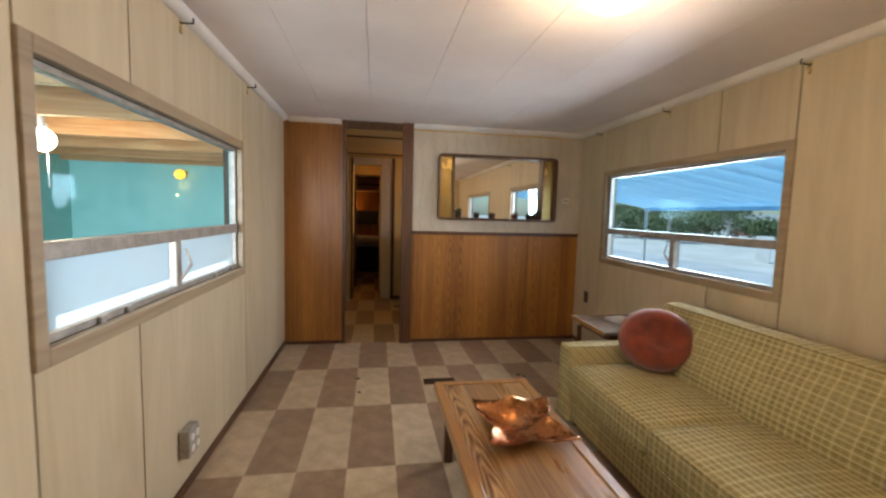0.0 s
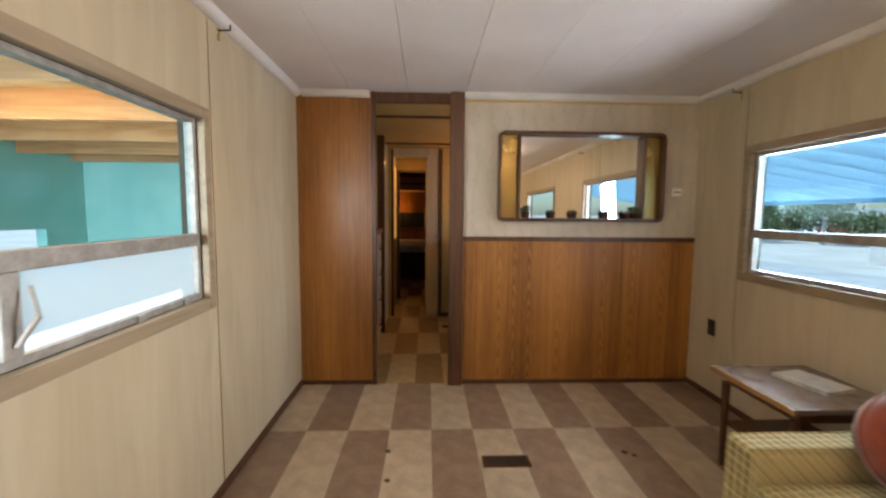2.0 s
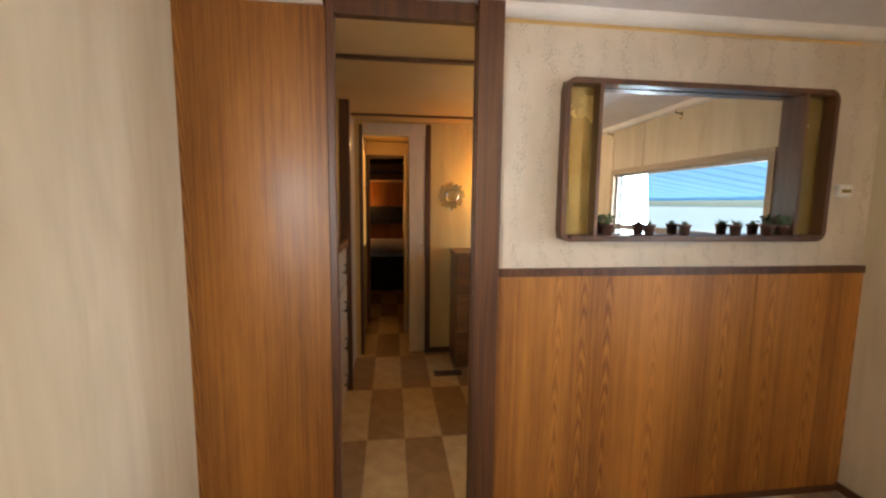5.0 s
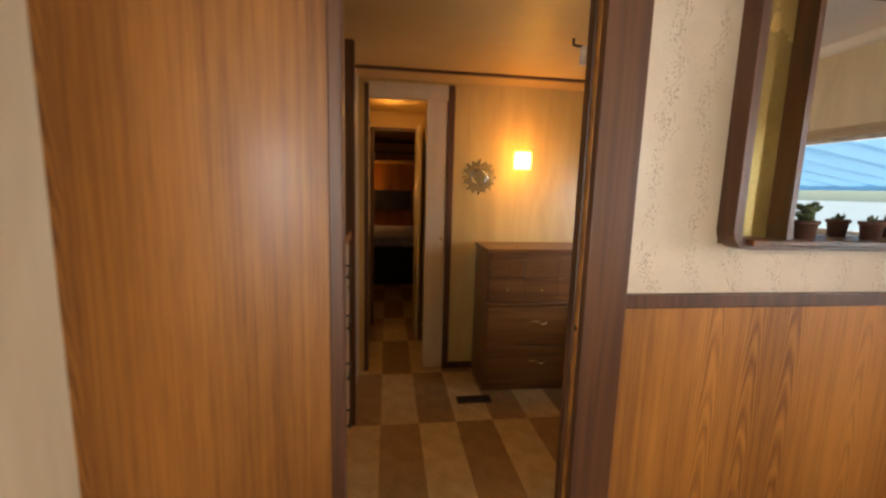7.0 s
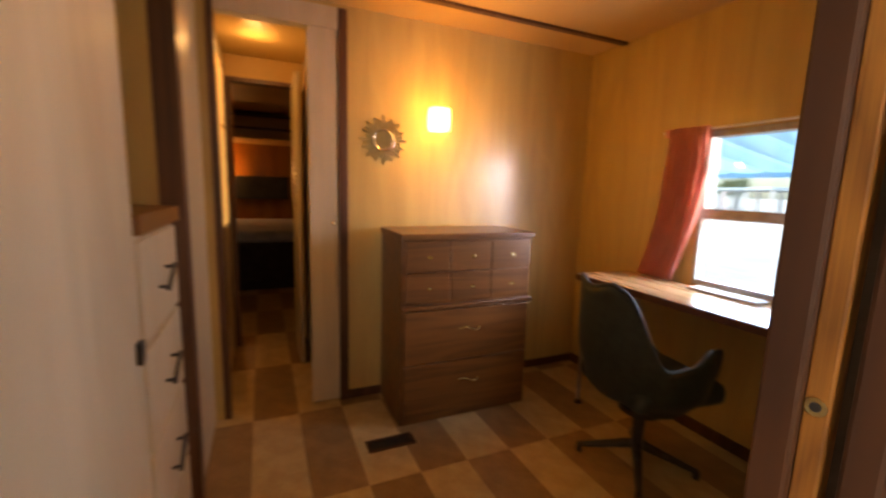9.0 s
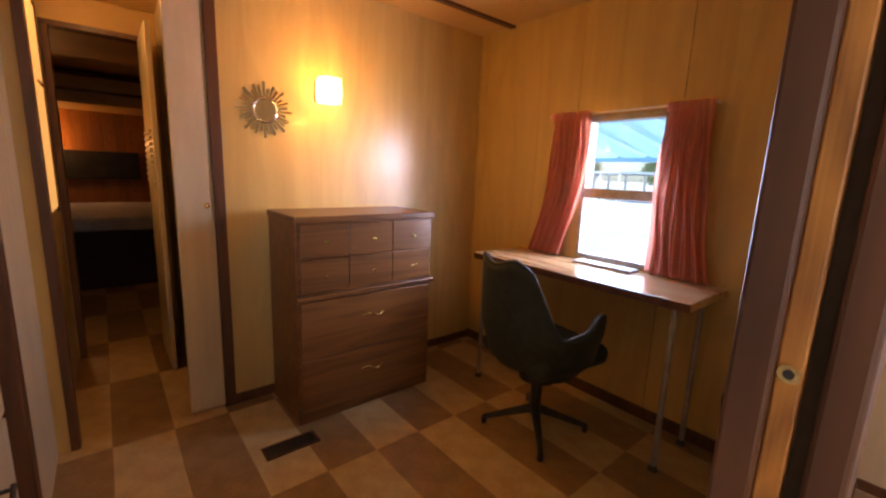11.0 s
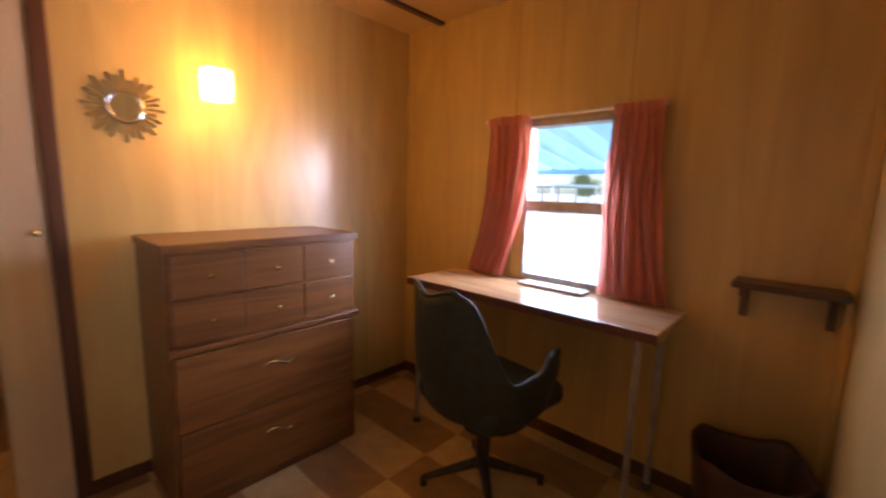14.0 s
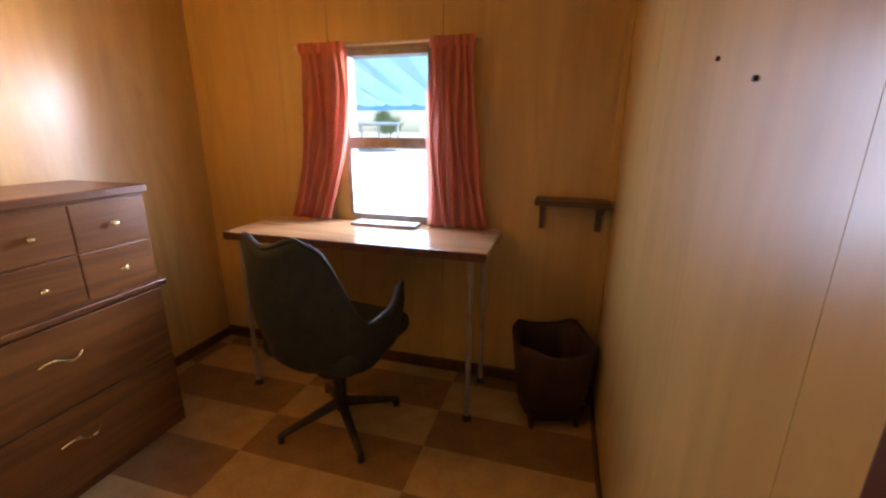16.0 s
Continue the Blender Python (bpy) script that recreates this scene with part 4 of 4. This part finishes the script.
for i in range(3):
    for j in range(2):
        w = (DX1 - DX0 - 0.03) / 3
        x, z = DX0 + 0.015 + i * w, 0.65 + j * 0.158
        d = part("drawer", box(B(), x + 0.002, x + w - 0.002, DY0 - 0.012, DY0, z, z + 0.153, 0.003), DRESS, dr)
        bm = B()
        rod(bm, (x + w / 2, DY0 - 0.012, z + 0.076), (x + w / 2, DY0 - 0.026, z + 0.076), 0.004, n=8)
        ball(bm, (x + w / 2, DY0 - 0.032, z + 0.076), 0.010, (1.3, 0.8, 0.9), 12, 8)
        part("knob", bm, BRASS, d, "small brass knob")
for j in range(2):
    z = 0.045 + j * 0.284
    d = part("drawer", box(B(), DX0 + 0.012, DX1 - 0.012, DY0 - 0.018, DY0, z, z + 0.278, 0.003), DRESS, dr)
    bm = B()
    cx, zc = (DX0 + DX1) / 2, z + 0.17
    pts = [(cx - 0.06 + 0.12 * k / 10, DY0 - 0.020 - 0.018 * math.sin(math.pi * k / 10), zc + 0.012 * math.sin(math.tau * k / 10)) for k in range(11)]
    for a, b in zip(pts, pts[1:]):
        rod(bm, a, b, 0.004, n=8)
    part("pull", bm, BRASS, d, "curved brass pull")

sm = thing("sunburst_mirror", "silver sunburst wall mirror with radiating metal rays", "mirror", (0.57, YB - 0.004, 1.475))
part("glass", rod(B(), (0, -0.012, 0), (0, 0, 0), 0.052, n=28), MIRROR, sm)
bm = B()
sheet(bm, [[((0.055 + 0.007 * math.cos(b)) * math.cos(a), -0.010 + 0.007 * math.sin(b), (0.055 + 0.007 * math.cos(b)) * math.sin(a)) for b in [i * math.tau / 6 for i in range(6)]] for a in [k * math.tau / 32 for k in range(33)]], True)
part("rim", bm, CHROME, sm, smooth=True)
for k in range(32):
    a = k * math.tau / 32
    L = (0.13, 0.112, 0.122, 0.10)[k % 4]
    bm = box(B(), 0.056, L, -0.006, -0.002, -0.0055, 0.0055)
    for v in bm.verts:
        if v.co.x < 0.06:
            v.co.z *= 0.5
    bmesh.ops.rotate(bm, verts=bm.verts, matrix=Matrix.Rotation(-a, 3, "Y"))
    part("ray", bm, CHROME, sm)

sc = thing("wall_sconce", "lit square glass wall sconce glowing amber", "lamp", (0.87, YB, 1.60))
part("backplate", box(B(), -0.045, 0.045, -0.015, 0, -0.05, 0.05, 0.004), BRASS, sc)
bm = B()
rows = []
for z, w in ((-0.06, 0.052), (-0.03, 0.056), (0.03, 0.056), (0.06, 0.052)):
    rows.append([(w * math.copysign(abs(math.cos(a)) ** 0.5, math.cos(a)), -0.075 + w * math.copysign(abs(math.sin(a)) ** 0.5, math.sin(a)), z) for a in [k * math.tau / 24 for k in range(24)]])
sheet(bm, rows, True)
sh = part("shade", bm, LITSHADE, sc, "glowing amber glass shade", True)
sh.visible_shadow = False

dk = thing("desk", "wall desk with a wood laminate top on thin metal legs", "desk")
part("top", box(B(), 1.60, BX - 0.004, 4.86, 6.03, 0.725, 0.762, 0.004), DESKTOP, dk)
part("edge_band", box(B(), 1.594, 1.60, 4.86, 6.03, 0.727, 0.760), WALNUT, dk)
for x, y in ((1.65, 4.93), (1.62, 5.965), (1.94, 4.93), (1.94, 5.965)):
    lg = part("leg", rod(B(), (x, y, 0.02), (x, y, 0.725), 0.012), ALU, dk)
    part("foot", rod(B(), (x, y, 0), (x, y, 0.022), 0.022, 0.014), BLACK, lg)


def drape(name, label, top, bottom, z0, z1, folds, sway):
    c = thing(name, label, "curtain", (0, 0, 0), 0, "window curtains")
    rows = []
    for j in range(31):
        f = j / 30
        g = f ** 1.4
        a0, a1 = top[0] + (bottom[0] - top[0]) * g, top[1] + (bottom[1] - top[1]) * g
        mid = sway * math.sin(math.pi * f)
        row = []
        for k in range(61):
            u = k / 60
            amp = 0.008 + 0.012 * f
            row.append((BX - 0.045 - amp * math.sin(u * folds * math.tau + 0.8 * math.sin(3 * f)) - 0.012 * noise.noise((u * 3, f * 3, folds)), a0 + (a1 - a0) * u + mid + 0.006 * math.sin(f * 9 + u * 11), z1 + (z0 - z1) * f))
        rows.append(row)
    bm = sheet(B(), rows)
    bmesh.ops.solidify(bm, geom=list(bm.faces), thickness=0.002)
    part("cloth", bm, CURTAIN, c, smooth=True)
    bm = B()
    sheet(bm, [[(BX - 0.045 - 0.020 - 0.004 * math.sin(u * 40), top[0] + (top[1] - top[0]) * u, z) for u in [k / 40 for k in range(41)]] for z in (z1 - 0.03, z1 + 0.012)])
    bmesh.ops.solidify(bm, geom=list(bm.faces), thickness=0.01)
    part("heading", bm, CURTAIN, c)
    return c


drape("curtain", "coral cotton curtain swept aside at the bedroom window", (5.57, 5.81), (5.70, 5.92), 0.770, 1.55, 5, -0.03)
drape("curtain", "coral cotton curtain hanging to the desk at the bedroom window", (4.995, 5.185), (4.915, 5.20), 0.770, 1.548, 6, 0.015)
rd = thing("curtain_rod", "thin white curtain rod over the bedroom window", "rod")
part("bar", rod(B(), (BX - 0.05, 5.0, 1.55), (BX - 0.05, 5.83, 1.545), 0.006), WHITE, rd)
for y in (5.0, 5.83):
    part("return", rod(B(), (BX - 0.05, y, 1.548), (BX, y, 1.548), 0.006), WHITE, rd)
gr = thing("desk_vent", "low grey metal tray on the desk under the window", "tray", (1.93, 5.40, 0.762))
part("body", box(B(), -0.05, 0.04, -0.16, 0.16, 0, 0.014, 0.003), ALU, gr)
for k in range(5):
    part("rib", box(B(), -0.045, 0.035, -0.14 + k * 0.07, -0.137 + k * 0.07, 0.014, 0.018), ALU, gr)

ch = thing("swivel_chair", "dark green vinyl high-backed swivel chair with low arms", "chair", (1.48, 5.43, 0), -8)
# local x points forward; the shell runs round the back from arm to arm


def bend(u, knots):
    """Smooth steps between (place, height) knots."""
    for (a, p), (b, q) in zip(knots, knots[1:]):
        if u <= b:
            f = max(0.0, (u - a) / (b - a))
            return p + (q - p) * f * f * (3 - 2 * f)
    return knots[-1][1]


RIM = ((0, 0.845), (24, 0.872), (34, 0.845), (66, 0.555), (84, 0.575), (104, 0.635), (122, 0.62), (142, 0.47), (158, 0.40))


def shell(inset, low):
    bm, rows = B(), []
    for k in range(65):
        d = -158 + 316 * k / 64
        a = radians(180 + d)
        top = bend(abs(d), RIM) - low
        row = []
        for j in range(19):
            f = j / 18
            z = 0.285 + inset + (top - 0.285 - inset) * f ** 1.25
            r = bend(z, ((0.285, 0.06), (0.33, 0.19), (0.42, 0.252), (0.56, 0.278), (0.90, 0.262))) - inset
            r = 0.02 + (r - 0.02) * min(1.0, f * 5)
            lean = 0.12 * max(0.0, z - 0.45) * max(0.0, math.cos(radians(d)))
            row.append((r * math.cos(a) - lean, r * 0.98 * math.sin(a), z))
        rows.append(row)
    sheet(bm, rows)
    return bm


bm = shell(0.0, 0.0)
bmesh.ops.recalc_face_normals(bm, faces=bm.faces)
bmesh.ops.solidify(bm, geom=list(bm.faces), thickness=0.022)
body = part("shell", bm, CHAIRG, ch, smooth=True)
rows = []
for k in range(65):
    d = -158 + 316 * k / 64
    a, z = radians(180 + d), bend(abs(d), RIM)
    r = bend(z, ((0.285, 0.06), (0.33, 0.19), (0.42, 0.252), (0.56, 0.278), (0.90, 0.262))) - 0.008
    x, y = r * math.cos(a) - 0.12 * max(0.0, z - 0.45) * max(0.0, math.cos(radians(d))), r * 0.98 * math.sin(a)
    rows.append([(x + 0.010 * math.cos(b) * math.cos(a), y + 0.010 * math.cos(b) * math.sin(a), z + 0.010 * math.sin(b)) for b in [q * math.tau / 8 for q in range(8)]])
bm = sheet(B(), rows, True)
part("piping", bm, CHAIRG, body, smooth=True)
bm = box(B(), -0.2, 0.25, -0.21, 0.21, 0.36, 0.46, 0.045, 4)
part("seat_cushion", bm, CHAIRG, ch, smooth=True)
part("column", rod(B(), (0, 0, 0.07), (0, 0, 0.30), 0.022, 0.03), CHAIRB, ch)
part("swivel_plate", rod(B(), (0, 0, 0.265), (0, 0, 0.288), 0.09, n=20), CHAIRB, ch)
for k in range(4):
    a = radians(53 + 90 * k)
    c, s_ = math.cos(a), math.sin(a)
    lg = part("leg", rod(B(), (0.02 * c, 0.02 * s_, 0.10), (0.25 * c, 0.25 * s_, 0.03), 0.022, 0.012), CHAIRB, ch)
    part("glide", rod(B(), (0.245 * c, 0.245 * s_, 0), (0.245 * c, 0.245 * s_, 0.03), 0.014), BLACK, lg)

ws = thing("wall_shelf", "small dark wooden shelf on two brackets", "shelf", (BX, 4.58, 0.90))
part("board", box(B(), -0.13, 0, -0.155, 0.14, 0.0, 0.022, 0.003), SHELF, ws)
for y in (-0.12, 0.11):
    bm = box(B(), -0.022, 0, y - 0.012, y + 0.012, -0.115, 0)
    box(bm, -0.095, -0.022, y - 0.010, y + 0.010, -0.03, 0)
    part("bracket", bm, SHELF, ws)

bn = thing("waste_basket", "dark brown leather waste basket with flared sagging rim", "bin", (1.80, 4.60, 0), 18)


def squarish(a, r, soft=0.62):
    c, s_ = math.cos(a), math.sin(a)
    return r * math.copysign(abs(c) ** soft, c), r * math.copysign(abs(s_) ** soft, s_)


bm, rows = B(), []
for r, z in ((0.001, 0.06), (0.098, 0.055), (0.104, 0.05), (0.116, 0.14), (0.128, 0.26), (0.136, 0.36), (0.130, 0.372), (0.120, 0.355), (0.105, 0.14), (0.09, 0.075), (0.001, 0.075)):
    row = []
    for k in range(40):
        a = k * math.tau / 40
        x, y = squarish(a, 1.2 * r * (1 + 0.02 * noise.noise((3 * math.cos(a), 3 * math.sin(a), z * 9))))
        sag = 0.014 * math.cos(4 * a + math.pi) * max(0.0, (z - 0.2) / 0.17)
        row.append((x, y, z + sag))
    rows.append(row)
sheet(bm, rows, True)
body = part("body", bm, BIN, bn, smooth=True)
for k in range(4):
    a = math.pi / 4 + k * math.pi / 2
    x, y = squarish(a, 0.128)
    part("foot", rod(B(), (x * 0.92, y * 0.92, 0), (x * 0.97, y * 0.97, 0.10), 0.012, 0.024, 10), BIN, bn, "drooping leather corner foot")
    u, w = squarish(a, 0.158)
    part("lacing", rod(B(), (x, y, 0.07), (u, w, 0.35), 0.006, n=8), BIN, body)

for x, z in ((0.92, 1.292), (0.768, 1.248)):
    nh = thing("nail", "small dark nail in the bedroom panelling", "nail", (x, PT + 0.008, z), 0, "nails in the wall")
    part("head", rod(B(), (0, 0, 0), (0, 0.005, 0), 0.0035, n=8), BLACK, nh)
hk = thing("ceiling_hook", "small metal hook with a white tag on the ceiling", "hook", (0.80, 5.5, BH))
bm = B()
rod(bm, (0, 0, 0), (0, 0, -0.03), 0.006)
rod(bm, (0, 0, -0.03), (0.05, 0, -0.035), 0.006)
part("hook", bm, CHAIRB, hk)
part("tag", box(B(), 0.04, 0.065, -0.01, 0.01, -0.12, -0.035), PAPER, hk)

# ---- outdoors: carport on the west side ----
bm = box(B(), -3.7, -0.95, 6.1, 6.2, -0.6, 2.3)
setting("carport_wall_north", bm, TEAL, "teal painted carport wall", "wall")
bm = pierced(B(), -3.75, -3.65, -4, 6.1, -0.6, 2.3, [(4.75, 5.6, 0.70, 1.12)])
setting("carport_wall_west", bm, TEAL, "teal painted carport wall with a small window", "wall")
setting("carport_floor", box(B(), -3.8, -0.95, -6, 6.2, -0.62, -0.6), ASPHALT, "pale concrete carport floor", "floor")
setting("carport_roof", box(B(), -3.9, -0.87, -0.6, 6.3, 2.02, 2.06), DECKING, "wooden roof boards of the carport", "ceiling")
for y in (1.6, 2.35, 3.1, 3.85, 4.6, 5.35, 5.95):
    b = tagged(part("rafter", box(B(), -3.7, -0.9, y, y + 0.05, 1.84, 2.02, 0.004), BEAM, None), "orange-lit timber rafter under the carport roof", "rafter", "carport rafters")
lb = thing("hanging_bulb", "bare lit bulb hanging on a pull cord in the carport", "lamp", (-2.0, 3.3, 1.72))
q = part("bulb", ball(B(), (0, 0, 0), 0.072), LITBULB, lb, smooth=True)
q.visible_shadow = False
part("socket", rod(B(), (0, 0, 0.06), (0, 0, 0.30), 0.02), WHITE, lb)
part("cord", rod(B(), (0.03, 0, -0.3), (0.03, 0, 0.1), 0.004, n=6), WHITE, lb)
wl = thing("carport_wall_lamp", "small orange lit lamp on the teal wall", "lamp", (-2.36, 6.1, 1.72))
q = part("bulb", ball(B(), (0, -0.08, 0), 0.06), LITORANGE, wl, smooth=True)
part("mount", rod(B(), (0, -0.05, 0), (0, 0, 0), 0.04), BRASS, wl)

# ---- outdoors: street on the east side ----
setting("ground", box(B(), 2.6, 900, -700, 700, -0.75, -0.65), GRASS, "pale sunlit gravel ground", "ground")
setting("ground", box(B(), -900, -3.8, -700, 700, -0.76, -0.66), GRASS, "pale sunlit gravel ground", "ground")
setting("road", box(B(), 9, 15, -300, 300, -0.65, -0.64), ASPHALT, "pale grey park road", "road")


aw = thing("awning", "pale blue ribbed metal awning along the east side", "awning")
for k in range(30):
    y = -5.0 + k * 0.5
    bm = B()
    sheet(bm, [[(x, y + d, 2.30 - (x - 2.45) * 0.155 + h) for d, h in ((0, 0.0), (0.04, 0.03), (0.10, 0.03), (0.14, 0.0), (0.499, 0.0))] for x in (2.45, 7.0)])
    bmesh.ops.solidify(bm, geom=list(bm.faces), thickness=0.012)
    part("pan", bm, AWNING, aw)
part("gutter", box(B(), 6.95, 7.05, -5.0, 10.0, 1.53, 1.66, 0.01), AWNING, aw)
for y in (-4.8, 9.8):
    part("post", rod(B(), (6.9, y, -0.65), (6.9, y, 1.58), 0.035), WHITE, aw)


def porch_roof(at, turn, L, D, label):
    c = thing("carport", label, "carport", at, turn, "street carports")
    part("roof", box(B(), -L / 2, L / 2, -D / 2, D / 2, 2.5, 2.68, 0.02), BLUEROOF, c)
    part("fascia", box(B(), -L / 2, L / 2, -D / 2 - 0.05, -D / 2, 2.4, 2.7), SIDING, c)
    n = max(2, int(L / 3))
    for i in range(n + 1):
        x = -L / 2 + 0.2 + (L - 0.4) * i / n
        for y in (-D / 2 + 0.2, D / 2 - 0.2):
            p = B()
            box(p, x - 0.09, x + 0.09, y - 0.09, y + 0.09, 0, 2.5)
            part("post", p, WHITE, c)
    return c


def home(at, turn, L):
    h = thing("mobile_home", "pale mobile home across the street with a flat roof", "house", at, turn, "homes across the street")
    part("wall", box(B(), -L / 2, L / 2, -1.7, 1.7, 0.4, 2.9), SIDING, h)
    part("skirt", box(B(), -L / 2, L / 2, -1.65, 1.65, 0, 0.4), ASPHALT, h)
    part("roof", box(B(), -L / 2 - 0.15, L / 2 + 0.15, -1.85, 1.85, 2.9, 3.05, 0.03), BLUEROOF, h)
    for i in range(4):
        x = -L / 2 + 1.2 + i * (L - 2.4) / 3
        w = part("window", box(B(), x - 0.6, x + 0.6, -1.73, -1.70, 1.3, 2.3), ALU, h)
        part("pane", box(B(), x - 0.55, x + 0.55, -1.74, -1.73, 1.35, 2.25), BLUEROOF, w)
    return h


porch_roof((40, 28, -0.65), 60, 16, 5, "pale blue flat carport roof on white posts")
porch_roof((38, 6, -0.65), 90, 12, 5, "pale blue flat carport roof on white posts")
home((62, 50, -0.65), 130, 16)
home((56, 16, -0.65), 90, 15)
home((50, -14, -0.65), 90, 15)

car = thing("parked_car", "small red hatchback parked across the street", "car", (43, 42, -0.65), 130)
prof = ((-1.9, 0.35), (-1.95, 0.75), (-1.55, 0.88), (-0.95, 1.35), (0.35, 1.40), (1.05, 0.95), (1.85, 0.80), (1.95, 0.45), (1.9, 0.3))
bm = B()
sheet(bm, [[(x, w * (0.93 if z < 1 else 0.75), z) for x, z in prof] for w in (-0.85, 0.85)], True)
for w in (0, len(prof)):
    bm.verts.ensure_lookup_table()
    bm.faces.new([bm.verts[w + k] for k in range(len(prof))])
part("body", bm, REDPAINT, car)
for x in (-1.2, 1.25):
    for s_ in (-1, 1):
        wh = part("wheel", rod(B(), (x, s_ * 0.62, 0.31), (x, s_ * 0.82, 0.31), 0.31, n=20), BLACK, car)
        part("rim", rod(B(), (x, s_ * 0.82, 0.31), (x, s_ * 0.835, 0.31), 0.18, n=16), ALU, wh)
for s_ in (-1, 1):
    bm = B()
    sheet(bm, [[(-0.85, s_ * 0.80, 0.95), (0.85, s_ * 0.80, 0.95)], [(-0.7, s_ * 0.66, 1.3), (0.3, s_ * 0.66, 1.33)]])
    part("side_window", bm, BLACK, car)


def tree(at, h, seed):
    rnd = random.Random(seed)
    t = thing("tree", "leafy green tree beside the street", "tree", at, 0, "street trees")
    bm = B()
    rod(bm, (0, 0, 0), (0.1, 0, h * 0.5), 0.16, 0.09, 9)
    tips = []
    for k in range(7):
        a, e = rnd.uniform(0, math.tau), rnd.uniform(0.3, 1.1)
        tip = Vector((0.1 + h * 0.3 * math.cos(a) * math.cos(e), h * 0.3 * math.sin(a) * math.cos(e), h * 0.5 + h * 0.33 * math.sin(e)))
        rod(bm, (0.1, 0, h * rnd.uniform(0.38, 0.5)), tip, 0.06, 0.02, 6)
        tips.append(tip)
    part("trunk", bm, BARK, t)
    verts, faces = [], []
    for tip in tips:
        for k in range(420):
            p = tip + Vector([rnd.gauss(0, h * 0.09) for _ in range(3)])
            u, w = (Vector([rnd.uniform(-1, 1) for _ in range(3)]).normalized() * rnd.uniform(0.05, 0.12) for _ in range(2))
            i = len(verts)
            verts += [p - u, p + w, p + u, p - w]
            faces.append((i, i + 1, i + 2, i + 3))
    me = bpy.data.meshes.new("crown")
    me.from_pydata([tuple(v) for v in verts], [], faces)
    me.materials.append(LEAF)
    new("crown", me).parent = t


for i, (x, y, h) in enumerate(((38, 62, 4.6), (50, 26, 3.6), (46, 70, 5), (52, 36, 4.5), (48, -4, 4), (58, 30, 5), (40, 48, 3.2), (30, 55, 4), (54, 8, 4.2), (24.7, 31.8, 4.4), (27.8, 29.0, 4.2), (31, 46, 3.6), (36, 44, 3.4), (29, 52, 4.0))):
    tree((x, y, -0.65), h, 20 + i)

def shrub(at, h, seed):
    rnd = random.Random(seed)
    t = thing("shrub", "rounded green shrub along the far side of the street", "shrub", at, 0, "street shrubs")
    stems, verts, faces = B(), [], []
    for k in range(5):
        tip = Vector((rnd.gauss(0, h * 0.4), rnd.gauss(0, h * 0.4), h * rnd.uniform(0.45, 0.8)))
        rod(stems, (0, 0, 0), tip, 0.04, 0.015, 6)
        for _ in range(260):
            p = tip + Vector([rnd.gauss(0, h * 0.2) for _ in range(3)])
            p.z = max(p.z, 0.05)
            u, w = (Vector([rnd.uniform(-1, 1) for _ in range(3)]).normalized() * rnd.uniform(0.08, 0.16) for _ in range(2))
            n = len(verts)
            verts += [p - u, p + w, p + u, p - w]
            faces.append((n, n + 1, n + 2, n + 3))
    part("stems", stems, BARK, t)
    me = bpy.data.meshes.new("foliage")
    me.from_pydata([tuple(v) for v in verts], [], faces)
    me.materials.append(LEAF)
    new("foliage", me).parent = t


for k in range(9):
    ang = radians(31 + 2.1 * k)
    shrub((46 * math.sin(ang), 46 * math.cos(ang), -0.65), 2.2 + 0.5 * math.sin(k * 2.3), 60 + k)
gp = thing("gate_post", "white square masonry gate post by the street", "post", (18.6, 17.3, -0.65), 40)
part("shaft", box(B(), -0.28, 0.28, -0.28, 0.28, 0, 1.15, 0.01), WHITE, gp)
part("cap", box(B(), -0.34, 0.34, -0.34, 0.34, 1.15, 1.27, 0.03), WHITE, gp)

# ---- floor tiles ----
TW, TL = 0.25, 0.69
tmesh = []
for mat in (TILE_L, TILE_D, TILE_L2, TILE_D2):
    bm = box(B(), -TW / 2 + 0.0007, TW / 2 - 0.0007, -TL / 2 + 0.0007, TL / 2 - 0.0007, -0.008, 0.0)
    me = bpy.data.meshes.new("tile")
    bm.to_mesh(me)
    bm.free()
    me.materials.append(mat)
    tmesh.append(me)
for i in range(-4, 10):
    for j in range(-8, 2):
        t = new("tile", tmesh[(i + j) % 2])
        t.parent = floor
        t.location = (-0.028 + (i + 0.5) * TW, 3.005 + (j + 0.5) * TL, 0.0)
# narrower tiles from the doorway on
for i in range(-4, 9):
    for j in range(2, 12):
        x, y = 0.10 + (i + 0.5) * 0.225, 4.387 + (j - 1.5) * 0.672
        if y > 7.7 and (x < -0.8 or x > 0.7):
            continue
        t = new("tile", tmesh[2 + (i + j + 1) % 2])
        t.parent = floor
        t.location, t.scale = (x, y, 0.0), (0.225 / TW, 0.672 / TL, 1)
# scuffs torn out of the tiles
for x, y, r in ((-0.02, 3.47, 0.016), (0.0, 3.22, 0.015), (1.29, 3.43, 0.02), (1.33, 3.40, 0.014)):
    c = thing("tile_chip", "small dark chip in the vinyl floor tiles", "chip", (x, y, 0.0), x * 500, "chips in the floor")
    bm = B()
    bmesh.ops.create_circle(bm, cap_ends=True, segments=9, radius=r)
    for k, v in enumerate(bm.verts):
        v.co.x *= (1.0, 0.55, 1.3, 0.7)[k % 4]
    up = bmesh.ops.extrude_face_region(bm, geom=list(bm.faces))["geom"]
    bmesh.ops.translate(bm, verts=[v for v in up if isinstance(v, bmesh.types.BMVert)], vec=(0, 0, 0.0015))
    part("scar", bm, GAP, c)
